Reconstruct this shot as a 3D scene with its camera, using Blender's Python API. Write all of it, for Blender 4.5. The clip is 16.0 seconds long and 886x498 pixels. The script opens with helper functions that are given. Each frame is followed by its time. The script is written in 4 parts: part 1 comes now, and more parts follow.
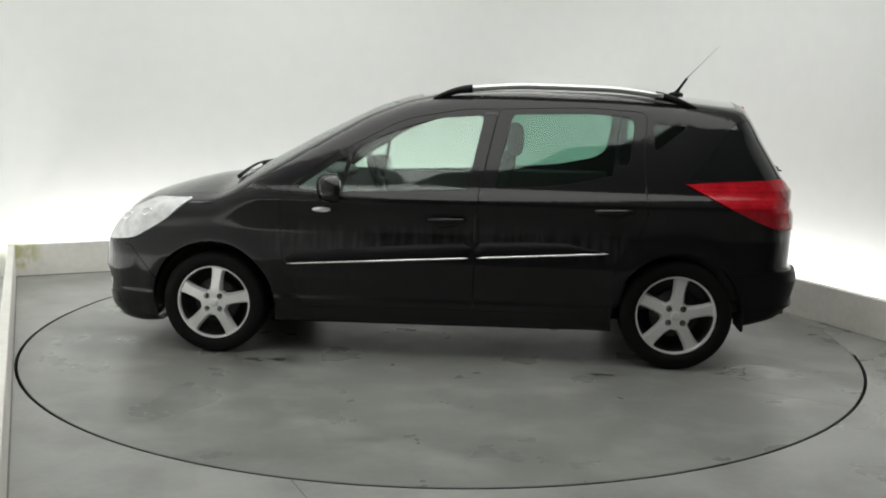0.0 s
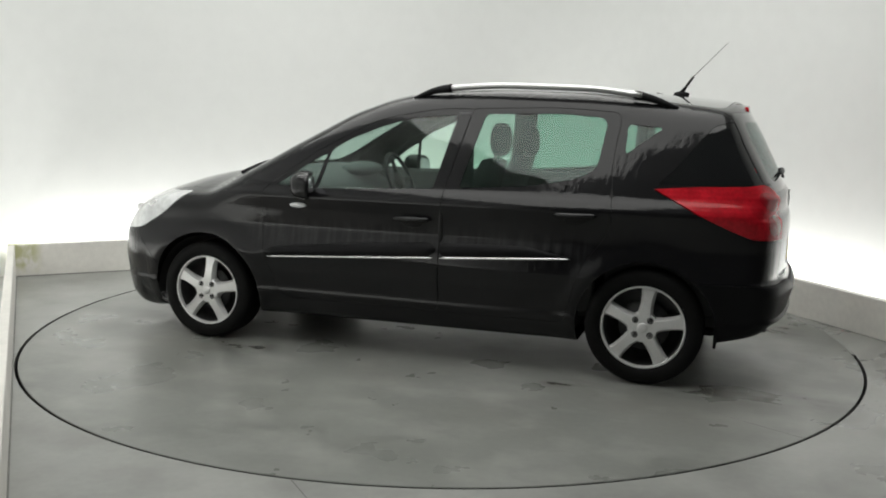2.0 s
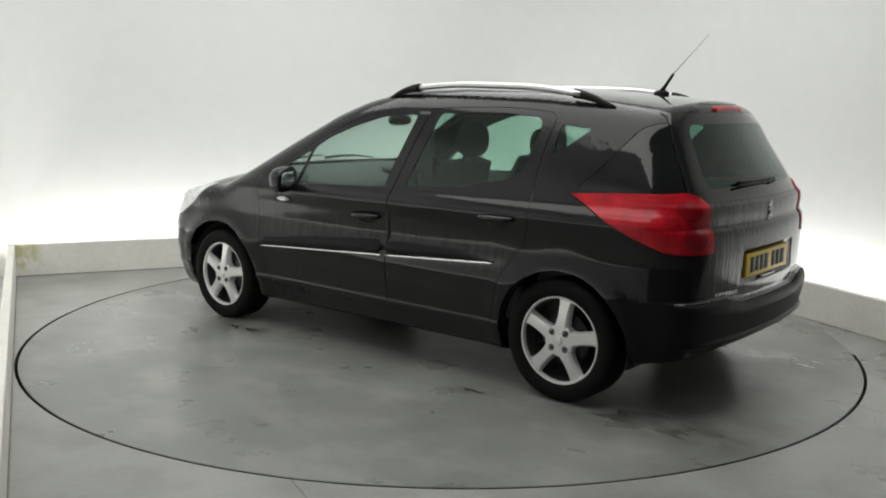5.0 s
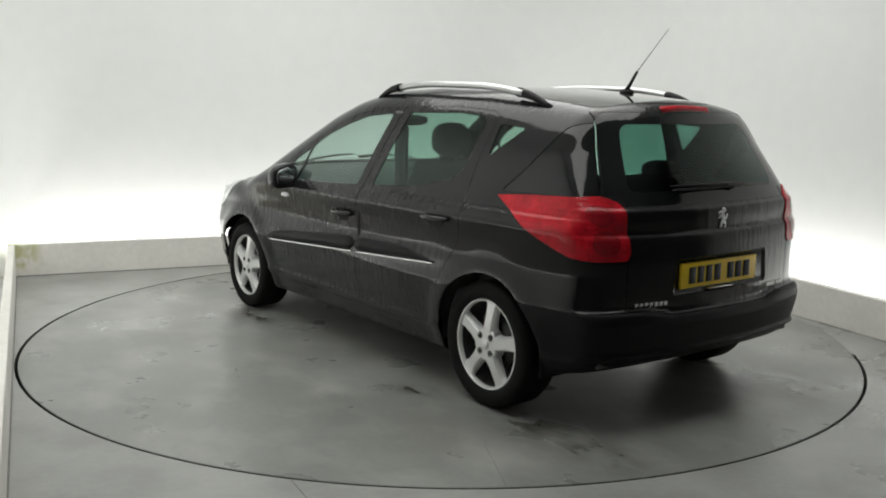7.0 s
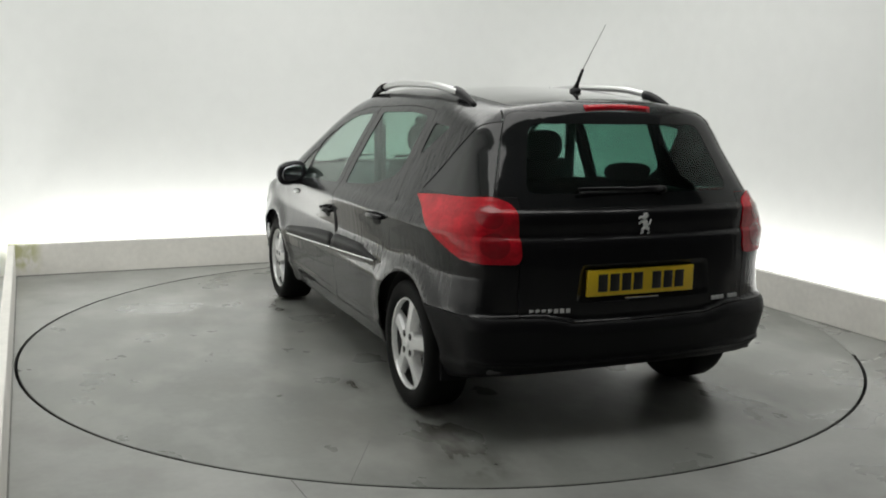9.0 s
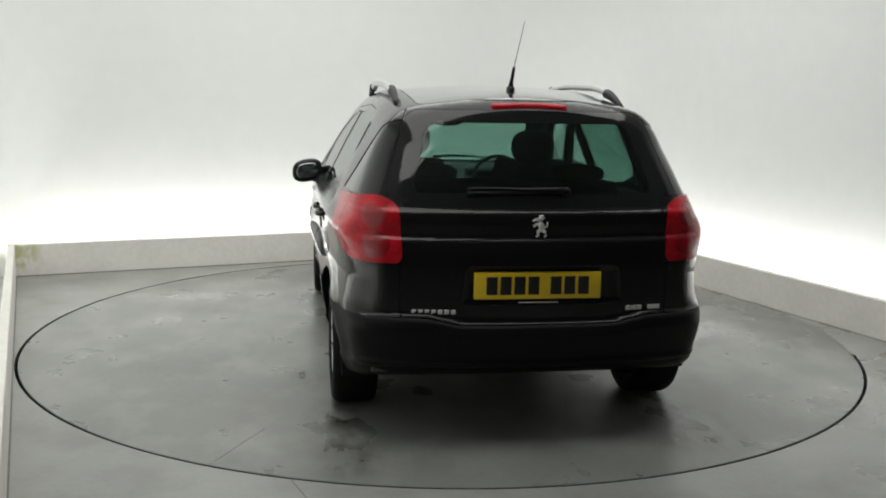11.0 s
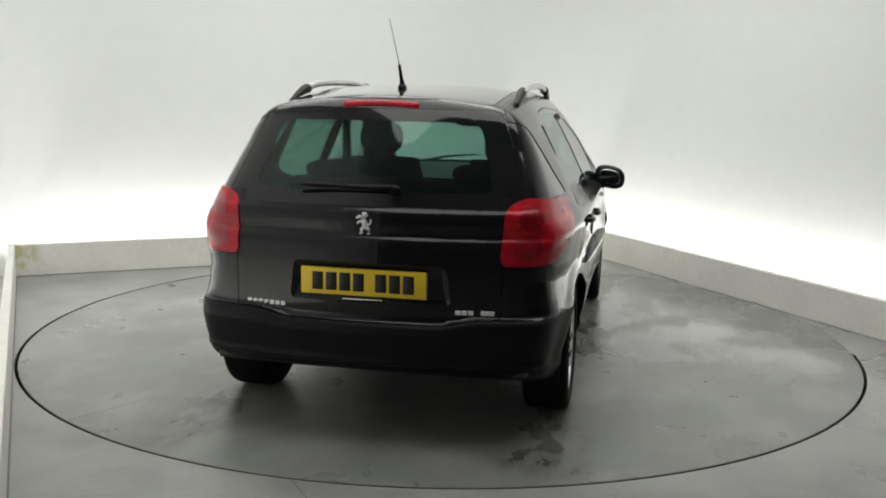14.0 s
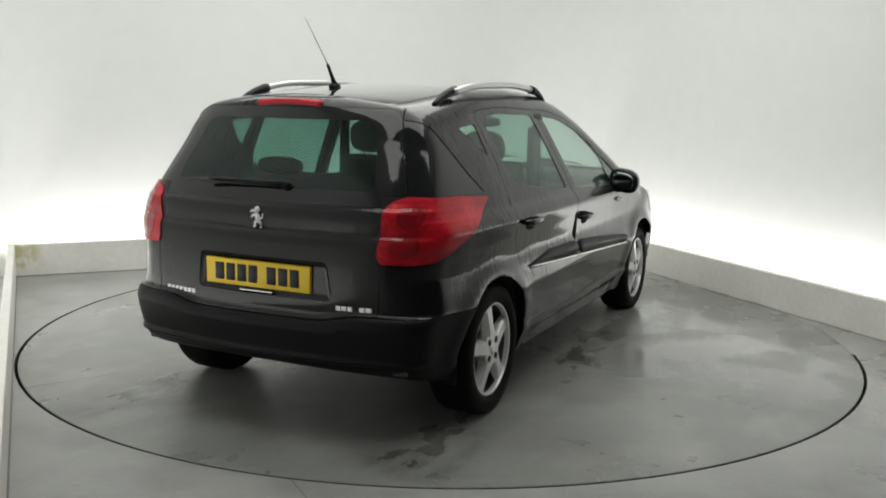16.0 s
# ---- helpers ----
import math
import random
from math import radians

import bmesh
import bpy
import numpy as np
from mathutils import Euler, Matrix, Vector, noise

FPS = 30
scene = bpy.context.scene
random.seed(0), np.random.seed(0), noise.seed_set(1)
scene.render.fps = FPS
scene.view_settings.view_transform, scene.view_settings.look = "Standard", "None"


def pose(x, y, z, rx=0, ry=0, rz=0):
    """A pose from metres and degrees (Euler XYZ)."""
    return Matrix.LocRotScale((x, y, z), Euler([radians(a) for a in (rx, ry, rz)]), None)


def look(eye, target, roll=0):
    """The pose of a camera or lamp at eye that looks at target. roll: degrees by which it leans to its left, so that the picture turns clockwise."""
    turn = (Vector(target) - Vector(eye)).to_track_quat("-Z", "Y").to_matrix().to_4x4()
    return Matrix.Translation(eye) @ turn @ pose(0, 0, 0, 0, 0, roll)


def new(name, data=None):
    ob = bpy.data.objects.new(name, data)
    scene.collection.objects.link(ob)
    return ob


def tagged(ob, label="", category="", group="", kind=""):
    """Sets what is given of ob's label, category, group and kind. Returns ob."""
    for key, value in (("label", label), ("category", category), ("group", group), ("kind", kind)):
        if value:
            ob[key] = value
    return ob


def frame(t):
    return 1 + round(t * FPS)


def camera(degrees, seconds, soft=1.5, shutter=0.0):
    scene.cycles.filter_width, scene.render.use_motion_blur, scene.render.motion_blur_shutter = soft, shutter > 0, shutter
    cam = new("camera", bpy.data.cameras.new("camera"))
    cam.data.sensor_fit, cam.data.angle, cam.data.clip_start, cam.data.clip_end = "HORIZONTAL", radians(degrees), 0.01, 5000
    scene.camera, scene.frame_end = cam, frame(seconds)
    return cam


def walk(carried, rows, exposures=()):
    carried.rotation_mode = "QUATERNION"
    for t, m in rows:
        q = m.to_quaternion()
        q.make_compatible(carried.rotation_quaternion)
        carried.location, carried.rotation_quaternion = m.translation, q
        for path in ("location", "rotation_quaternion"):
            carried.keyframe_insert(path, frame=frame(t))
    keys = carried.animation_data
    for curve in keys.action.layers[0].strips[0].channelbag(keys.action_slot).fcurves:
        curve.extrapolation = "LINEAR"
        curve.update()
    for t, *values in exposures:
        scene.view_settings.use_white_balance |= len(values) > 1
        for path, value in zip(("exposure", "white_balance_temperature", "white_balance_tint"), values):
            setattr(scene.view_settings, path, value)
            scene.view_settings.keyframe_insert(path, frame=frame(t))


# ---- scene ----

# camera: stands still in front of the open side of the booth
cam = camera(50.78, 16.0, soft=1.9)
EYE = (0.0, -5.728, 1.436)
_p = radians(9.238)
eye_pose = look(EYE, (0.0, EYE[1] + math.cos(_p), EYE[2] - math.sin(_p)), roll=1.08)
walk(cam, [(0.0, eye_pose), (16.0, eye_pose)], exposures=[(0.0, 0.2), (16.0, 0.2)])

# ------------------------------------------------------------------ plan
TABLE_R = 2.436
TURN = 24.0                 # the booth's turn about z, degrees
BACK, RIGHT, LEFT = 2.60, 2.44, 2.46   # kerb faces from the turntable's centre
KERB_H, KERB_T = 0.25, 0.05
TROUGH = 0.34               # from kerb face to wall
WALL_H = 3.5
booth = pose(0, 0, 0, 0, 0, TURN)   # booth space: x right, y back


# ------------------------------------------------------------------ light
world = bpy.data.worlds.new("world")
scene.world = world
world.use_nodes = True
world.node_tree.nodes["Background"].inputs[0].default_value = (0.8, 0.87, 1.0, 1)
world.node_tree.nodes["Background"].inputs[1].default_value = 0.03


def area(name, m, sx, sy, power, colour=(1, 1, 1)):
    d = bpy.data.lights.new(name, "AREA")
    d.shape, d.size, d.size_y, d.energy, d.color = "RECTANGLE", sx, sy, power, colour
    ob = new(name, d)
    ob.matrix_world = m
    return ob


COOL = (1.0, 1.0, 0.965)
# one broad diffusing ceiling panel over the booth
area("ceiling_light", booth @ pose(-0.2, -0.33, WALL_H - 0.09), 3.9, 4.8, 112, COOL)
# light strips in the troughs behind the kerbs, shining up the walls
STRIP = 16.5
area("strip_light", booth @ pose(0, BACK + 0.11, 0.12, 180 - 25, 0, 0), 4.8, 0.05, STRIP * 1.1, COOL)
area("strip_light", booth @ pose(RIGHT + 0.11, 0, 0.12, 180 - 25, 0, -90), 5.0, 0.05, STRIP, COOL)
area("strip_light", booth @ pose(-LEFT - 0.11, 0, 0.12, 180 - 25, 0, 90), 5.0, 0.05, STRIP, COOL)


# ------------------------------------------------------------------ materials
def mat(name, base, rough=0.5, metal=0.0, coat=0.0, grain=0.0, scale=40.0, bump=0.0, bscale=200.0, stain=0.0, sscale=3.0,
        rough_var=0.0, spec=0.5, emit=None):
    m = bpy.data.materials.new(name)
    m.use_nodes = True
    nt = m.node_tree
    b = nt.nodes["Principled BSDF"]
    b.inputs["Roughness"].default_value = rough
    b.inputs["Metallic"].default_value = metal
    b.inputs["Coat Weight"].default_value = coat
    b.inputs["Coat Roughness"].default_value = 0.04
    b.inputs["Coat IOR"].default_value = 1.35
    b.inputs["Specular IOR Level"].default_value = spec
    b.inputs["Base Color"].default_value = (*base, 1)
    tc = nt.nodes.new("ShaderNodeTexCoord")
    src = None

    def noise_at(sc, det=5.0):
        n = nt.nodes.new("ShaderNodeTexNoise")
        n.inputs["Scale"].default_value = sc
        n.inputs["Detail"].default_value = det
        nt.links.new(tc.outputs["Object"], n.inputs["Vector"])
        return n

    def darken(col, fac_out, amount):
        r = nt.nodes.new("ShaderNodeMapRange")
        r.inputs[1].default_value, r.inputs[2].default_value = 0.3, 0.7
        r.inputs[3].default_value, r.inputs[4].default_value = 1 - amount, 1 + amount * 0.6
        nt.links.new(fac_out, r.inputs[0])
        mx = nt.nodes.new("ShaderNodeMix")
        mx.data_type, mx.blend_type = "RGBA", "MULTIPLY"
        mx.inputs[0].default_value = 1.0
        if col is None:
            mx.inputs[6].default_value = (*base, 1)
        else:
            nt.links.new(col, mx.inputs[6])
        nt.links.new(r.outputs[0], mx.inputs[7])
        return mx.outputs[2]

    if grain:
        src = darken(src, noise_at(scale).outputs[0], grain)
    if stain:
        src = darken(src, noise_at(sscale, 7).outputs[0], stain)
    if src is not None:
        nt.links.new(src, b.inputs["Base Color"])
    if rough_var:
        r = nt.nodes.new("ShaderNodeMapRange")
        r.inputs[1].default_value, r.inputs[2].default_value = 0.3, 0.7
        r.inputs[3].default_value, r.inputs[4].default_value = max(rough - rough_var, 0.02), rough + rough_var
        nt.links.new(noise_at(sscale * 2, 6).outputs[0], r.inputs[0])
        nt.links.new(r.outputs[0], b.inputs["Roughness"])
    if bump:
        bp = nt.nodes.new("ShaderNodeBump")
        bp.inputs["Strength"].default_value = bump
        bp.inputs["Distance"].default_value = 0.002
        nt.links.new(noise_at(bscale).outputs[0], bp.inputs["Height"])
        nt.links.new(bp.outputs[0], b.inputs["Normal"])
    if emit:
        b.inputs["Emission Color"].default_value = (*emit[:3], 1)
        b.inputs["Emission Strength"].default_value = emit[3]
    return m


def glass(name, tint, rough=0.0):
    m = bpy.data.materials.new(name)
    m.use_nodes = True
    nt = m.node_tree
    nt.nodes.remove(nt.nodes["Principled BSDF"])
    out = nt.nodes["Material Output"]
    tr = nt.nodes.new("ShaderNodeBsdfTransparent")
    tr.inputs[0].default_value = (*tint, 1)
    gl = nt.nodes.new("ShaderNodeBsdfGlossy")
    gl.inputs["Roughness"].default_value = rough
    lw = nt.nodes.new("ShaderNodeLayerWeight")
    lw.inputs[0].default_value = 0.5
    pw = nt.nodes.new("ShaderNodeMath")
    pw.operation = "POWER"
    pw.inputs[1].default_value = 5.0
    nt.links.new(lw.outputs["Facing"], pw.inputs[0])
    fr = nt.nodes.new("ShaderNodeMapRange")
    fr.inputs[3].default_value, fr.inputs[4].default_value = 0.042, 1.0
    nt.links.new(pw.outputs[0], fr.inputs[0])
    mx = nt.nodes.new("ShaderNodeMixShader")
    nt.links.new(fr.outputs[0], mx.inputs[0])
    nt.links.new(tr.outputs[0], mx.inputs[1])
    nt.links.new(gl.outputs[0], mx.inputs[2])
    nt.links.new(mx.outputs[0], out.inputs[0])
    return m


M_FLOOR = mat("painted_floor", (0.32, 0.328, 0.31), 0.38, grain=0.05, scale=30, stain=0.16, sscale=1.3, bump=0.05, bscale=60, rough_var=0.10)
M_TABLE = mat("turntable_floor", (0.23, 0.239, 0.221), 0.34, grain=0.05, scale=26, stain=0.2, sscale=1.1, bump=0.05, bscale=60, rough_var=0.12)
M_WALL = mat("white_wall", (0.80, 0.81, 0.80), 0.75, grain=0.015, scale=8, bump=0.05, bscale=90)
M_KERB = mat("kerb_paint", (0.80, 0.78, 0.735), 0.6, grain=0.05, scale=25, stain=0.08, sscale=2.5, bump=0.08, bscale=80)
M_CEIL = mat("ceiling_paint", (0.45, 0.45, 0.455), 0.9, grain=0.02, scale=5)
M_DARK = mat("hall_paint", (0.42, 0.42, 0.425), 0.9, grain=0.1, scale=3)
M_GAP = mat("gap_black", (0.012, 0.012, 0.012), 0.9, grain=0.1)
M_PAINT = mat("black_paint", (0.0075, 0.0075, 0.0086), 0.45, 0.0, coat=1.0, grain=0.12, scale=900, spec=0.05)
M_PLASTIC = mat("black_plastic", (0.007, 0.007, 0.008), 0.45, spec=0.16, grain=0.1, scale=300, bump=0.2, bscale=700)
M_RUBBER = mat("tyre_rubber", (0.008, 0.008, 0.008), 0.7, spec=0.12, grain=0.15, scale=90, bump=0.2, bscale=300)
M_ALLOY = mat("alloy_silver", (0.80, 0.80, 0.795), 0.32, 0.38, grain=0.05, scale=120)
M_DARKMETAL = mat("dark_metal", (0.07, 0.07, 0.07), 0.5, 0.8, grain=0.2, scale=50)
M_BARREL = mat("rim_barrel", (0.10, 0.10, 0.10), 0.45, 0.7, grain=0.2, scale=40)
M_JOINT = mat("joint_grey", (0.17, 0.17, 0.16), 0.6, grain=0.2, scale=20)
M_ROOF = mat("roof_glass", (0.06, 0.06, 0.06), 0.05, coat=1.0, grain=0.1, scale=300)
M_ROOF.node_tree.nodes["Principled BSDF"].inputs["Coat IOR"].default_value = 2.0
M_ROOF.node_tree.nodes["Principled BSDF"].inputs["Coat Roughness"].default_value = 0.02
M_BADGE = mat("satin_badge", (0.80, 0.80, 0.80), 0.3, 0.3, grain=0.05, scale=60)
M_CHROME = mat("chrome", (0.82, 0.82, 0.82), 0.12, 1.0)
M_MIRROR = mat("mirror_silver", (0.42, 0.43, 0.45), 0.08, 1.0)
M_RAIL = mat("satin_rail", (0.66, 0.66, 0.66), 0.3, 0.9, grain=0.03, scale=80)
M_RED = mat("red_lens", (0.55, 0.010, 0.022), 0.2, coat=0.3, spec=0.3, grain=0.2, scale=60, stain=0.3, sscale=12)
_nt = M_RED.node_tree
_tc, _wv, _bp = (_nt.nodes.new(k) for k in ("ShaderNodeTexCoord", "ShaderNodeTexWave", "ShaderNodeBump"))
_wv.bands_direction = "Z"
_wv.inputs["Scale"].default_value, _wv.inputs["Distortion"].default_value = 14.0, 0.4
_bp.inputs["Strength"].default_value, _bp.inputs["Distance"].default_value = 0.14, 0.003
_nt.links.new(_tc.outputs["Object"], _wv.inputs["Vector"])
_nt.links.new(_wv.outputs["Fac"], _bp.inputs["Height"])
_nt.links.new(_bp.outputs[0], _nt.nodes["Principled BSDF"].inputs["Normal"])
M_LENSIN = mat("red_lens_dark", (0.32, 0.006, 0.014), 0.2, coat=1.0, grain=0.2, scale=40)
M_HEAD = mat("headlamp_lens", (0.86, 0.87, 0.88), 0.12, 0.1, coat=1.0, grain=0.25, scale=18)
M_FABRIC = mat("seat_fabric", (0.07, 0.07, 0.073), 0.9, grain=0.2, scale=200, bump=0.3, bscale=500)
M_TRIM = mat("grey_trim", (0.08, 0.08, 0.083), 0.7, grain=0.1, scale=150)
M_LINER = mat("light_headlining", (0.22, 0.22, 0.21), 0.9, grain=0.05, scale=100)
M_YELLOW = mat("plate_yellow", (0.95, 0.66, 0.03), 0.4, grain=0.04, scale=40)
M_INK = mat("plate_black", (0.01, 0.01, 0.01), 0.5, grain=0.1)
M_SEAL = mat("rubber_seal", (0.008, 0.008, 0.008), 0.6, grain=0.1)
G_FRONT = glass("clear_green_glass", (0.89, 0.965, 0.925))
G_REAR = glass("tinted_glass", (0.62, 0.77, 0.71))
G_SCREEN = glass("rear_screen_glass", (0.47, 0.63, 0.59))
G_DARK = mat("privacy_glass", (0.006, 0.007, 0.0075), 0.05, coat=1.0, grain=0.1, scale=200, spec=0.02)
G_DARK.node_tree.nodes["Principled BSDF"].inputs["Coat IOR"].default_value = 1.5
G_DARK.node_tree.nodes["Principled BSDF"].inputs["Coat Roughness"].default_value = 0.07
G_WIND = glass("windscreen_glass", (0.86, 0.94, 0.91))


def mask_box(nt, vec, lo, hi, soft):
    """1 inside a box of the object's space, falling off over soft metres."""
    sep = nt.nodes.new("ShaderNodeSeparateXYZ")
    nt.links.new(vec, sep.inputs[0])
    out = None
    for k in range(3):
        if lo[k] is None:
            continue
        for edge, d in ((lo[k], 1), (hi[k], -1)):
            r = nt.nodes.new("ShaderNodeMapRange")
            r.interpolation_type = "SMOOTHSTEP"
            r.inputs[1].default_value, r.inputs[2].default_value = edge - d * soft, edge + d * soft
            nt.links.new(sep.outputs[k], r.inputs[0])
            if out is None:
                out = r.outputs[0]
            else:
                m = nt.nodes.new("ShaderNodeMath")
                m.operation = "MULTIPLY"
                nt.links.new(out, m.inputs[0])
                nt.links.new(r.outputs[0], m.inputs[1])
                out = m.outputs[0]
    return out


def add_stain_sheen(m, colour, boxes, scale=(6, 6, 6), lo=0.5, hi=0.6, strength=0.6, rough=None):
    """Patches of a colour (stains and painted reflections), broken up by noise, inside boxes (lo, hi, soft) of the
    object's space.
    """
    nt = m.node_tree
    b = nt.nodes["Principled BSDF"]
    tc = nt.nodes.new("ShaderNodeTexCoord")
    mp = nt.nodes.new("ShaderNodeMapping")
    mp.inputs["Scale"].default_value = scale
    nt.links.new(tc.outputs["Object"], mp.inputs[0])
    n = nt.nodes.new("ShaderNodeTexNoise")
    n.inputs["Scale"].default_value = 1.0
    n.inputs["Detail"].default_value = 6.0
    nt.links.new(mp.outputs[0], n.inputs["Vector"])
    r = nt.nodes.new("ShaderNodeMapRange")
    r.inputs[1].default_value, r.inputs[2].default_value = lo, hi
    r.inputs[4].default_value = strength
    nt.links.new(n.outputs[0], r.inputs[0])
    total = None
    for bx in boxes:
        k = mask_box(nt, tc.outputs["Object"], *bx)
        if total is None:
            total = k
        else:
            mx = nt.nodes.new("ShaderNodeMath")
            mx.operation = "MAXIMUM"
            nt.links.new(total, mx.inputs[0])
            nt.links.new(k, mx.inputs[1])
            total = mx.outputs[0]
    fac = nt.nodes.new("ShaderNodeMath")
    fac.operation = "MULTIPLY"
    nt.links.new(total, fac.inputs[0])
    nt.links.new(r.outputs[0], fac.inputs[1])
    mix = nt.nodes.new("ShaderNodeMix")
    mix.data_type = "RGBA"
    nt.links.new(fac.outputs[0], mix.inputs[0])
    sock = b.inputs["Base Color"]
    if sock.links:
        nt.links.new(sock.links[0].from_socket, mix.inputs[6])
    else:
        mix.inputs[6].default_value = sock.default_value
    mix.inputs[7].default_value = (*colour, 1)
    nt.links.new(mix.outputs[2], sock)
    if rough is not None:
        rs = b.inputs["Roughness"]
        rm = nt.nodes.new("ShaderNodeMix")
        nt.links.new(fac.outputs[0], rm.inputs[0])
        if rs.links:
            nt.links.new(rs.links[0].from_socket, rm.inputs[2])
        else:
            rm.inputs[2].default_value = rs.default_value
        rm.inputs[3].default_value = rough
        nt.links.new(rm.outputs[0], rs)


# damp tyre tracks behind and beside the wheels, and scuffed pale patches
add_stain_sheen(M_TABLE, (0.05, 0.047, 0.04), [((-2.25, 0.60, None), (-1.40, 0.82, None), 0.10), ((-1.1, 0.78, None), (-0.85, 0.92, None), 0.06), ((-2.15, -1.0, None), (-1.55, -0.66, None), 0.10),
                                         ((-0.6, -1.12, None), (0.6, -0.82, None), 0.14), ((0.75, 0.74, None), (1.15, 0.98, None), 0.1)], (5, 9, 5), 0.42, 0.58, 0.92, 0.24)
add_stain_sheen(M_TABLE, (0.20, 0.195, 0.175), [((-2.2, -1.6, None), (1.9, 1.5, None), 0.5)], (1.6, 1.6, 1.6), 0.42, 0.75, 0.6)
add_stain_sheen(M_TABLE, (0.42, 0.42, 0.40), [((-2.4, -2.4, None), (2.4, 2.4, None), 0.2)], (2.3, 3.1, 2), 0.48, 0.80, 0.55, 0.25)
add_stain_sheen(M_FLOOR, (0.42, 0.42, 0.40), [((-5, -6, None), (5, 5, None), 0.2)], (2.6, 1.8, 2), 0.46, 0.80, 0.55, 0.25)
add_stain_sheen(M_FLOOR, (0.17, 0.165, 0.15), [((-5, -6, None), (5, 5, None), 0.2)], (3.1, 3.3, 2), 0.46, 0.80, 0.55)
# damp film on the deck, which mirrors the glowing wall foot
add_stain_sheen(M_TABLE, (0.20, 0.20, 0.19), [((-0.4, -2.3, None), (2.2, -0.95, None), 0.2)], (2.2, 2.6, 2), 0.42, 0.60, 0.9, 0.10)
add_stain_sheen(M_FLOOR, (0.24, 0.24, 0.23), [((1.2, -2.6, None), (3.2, 2.4, None), 0.3)], (2.0, 2.4, 2), 0.45, 0.65, 0.8, 0.14)
M_KERB_MOSS = M_KERB.copy()
add_stain_sheen(M_KERB_MOSS, (0.50, 0.51, 0.22), [((-LEFT - 0.1, None, 0.05), (-LEFT + 0.16, None, 0.4), 0.05)], (14, 14, 9), 0.38, 0.56, 0.8)
# slight waviness of the pressed panels
_nt = M_PAINT.node_tree
_tc, _mp, _nz, _bp = (_nt.nodes.new(k) for k in ("ShaderNodeTexCoord", "ShaderNodeMapping", "ShaderNodeTexNoise", "ShaderNodeBump"))
_mp.inputs["Scale"].default_value = (9, 9, 1.6)
_nz.inputs["Scale"].default_value, _nz.inputs["Detail"].default_value = 1.0, 2.0
_bp.inputs["Strength"].default_value, _bp.inputs["Distance"].default_value = 0.22, 0.004
_nt.links.new(_tc.outputs["Object"], _mp.inputs[0])
_nt.links.new(_mp.outputs[0], _nz.inputs["Vector"])
_nt.links.new(_nz.outputs[0], _bp.inputs["Height"])
# running water on the upright panels: fine upright ripples over the waviness
_mp2, _nz2, _bp2 = (_nt.nodes.new(k) for k in ("ShaderNodeMapping", "ShaderNodeTexNoise", "ShaderNodeBump"))
_mp2.inputs["Scale"].default_value = (34, 34, 2.6)
_nz2.inputs["Scale"].default_value, _nz2.inputs["Detail"].default_value = 1.0, 3.0
_bp2.inputs["Strength"].default_value, _bp2.inputs["Distance"].default_value = 0.45, 0.003
_nt.links.new(_tc.outputs["Object"], _mp2.inputs[0])
_nt.links.new(_mp2.outputs[0], _nz2.inputs["Vector"])
_nt.links.new(_nz2.outputs[0], _bp2.inputs["Height"])
_nt.links.new(_bp.outputs[0], _bp2.inputs["Normal"])
_nt.links.new(_bp2.outputs[0], _nt.nodes["Principled BSDF"].inputs["Coat Normal"])
_nt.nodes["Principled BSDF"].inputs["Coat IOR"].default_value = 1.39
_nt.nodes["Principled BSDF"].inputs["Coat Roughness"].default_value = 0.07
# pale upright streaks painted into the colour as wall reflections, low on the sides
add_stain_sheen(M_PAINT, (0.16, 0.16, 0.165), [((-1.0, 0.80, 0.60), (0.95, 1.0, 0.73), 0.05), ((-1.0, -1.0, 0.60), (0.95, -0.80, 0.73), 0.05)], (30, 1, 3.2), 0.42, 0.85, 0.22)


# ------------------------------------------------------------------ mesh helpers
def part(name, bm, material, parent=None, label="", smooth=True, matrix=None):
    me = bpy.data.meshes.new(name)
    bmesh.ops.recalc_face_normals(bm, faces=bm.faces[:]) if smooth is not None else None
    bm.to_mesh(me)
    bm.free()
    if smooth:
        for p in me.polygons:
            p.use_smooth = True
    for m in (material if isinstance(material, (list, tuple)) else [material]):
        me.materials.append(m)
    ob = new(name, me)
    if parent is not None:
        ob.parent = parent
    if matrix is not None:
        ob.matrix_basis = matrix
    if label:
        ob["label"] = label
    return ob


def edge_split(ob, angle=35):
    md = ob.modifiers.new("edges", "EDGE_SPLIT")
    md.split_angle = radians(angle)
    return ob


def box_bm(x0, x1, y0, y1, z0, z1, bevel=0.0, seg=2, bm=None):
    own = bm is None
    bm = bm or bmesh.new()
    r = bmesh.ops.create_cube(bm, size=1.0, matrix=Matrix.Translation(((x0 + x1) / 2, (y0 + y1) / 2, (z0 + z1) / 2))
                              @ Matrix.Diagonal((x1 - x0, y1 - y0, z1 - z0, 1)))
    if bevel:
        es = list({e for v in r["verts"] for e in v.link_edges})
        bmesh.ops.bevel(bm, geom=es, offset=bevel, segments=seg, affect="EDGES", profile=0.5)
    return bm


def lathe_bm(profile, n=48, axis="y", bm=None):
    """Revolves (radius, height) pairs about an axis."""
    bm = bm or bmesh.new()
    rings = []
    for r, h in profile:
        ring = []
        for i in range(n):
            a = 2 * math.pi * i / n
            c, s = r * math.cos(a), r * math.sin(a)
            ring.append(bm.verts.new((c, h, s) if axis == "y" else (c, s, h)))
        rings.append(ring)
    for a, b in zip(rings, rings[1:]):
        for i in range(n):
            bm.faces.new((a[i], a[(i + 1) % n], b[(i + 1) % n], b[i]))
    return bm


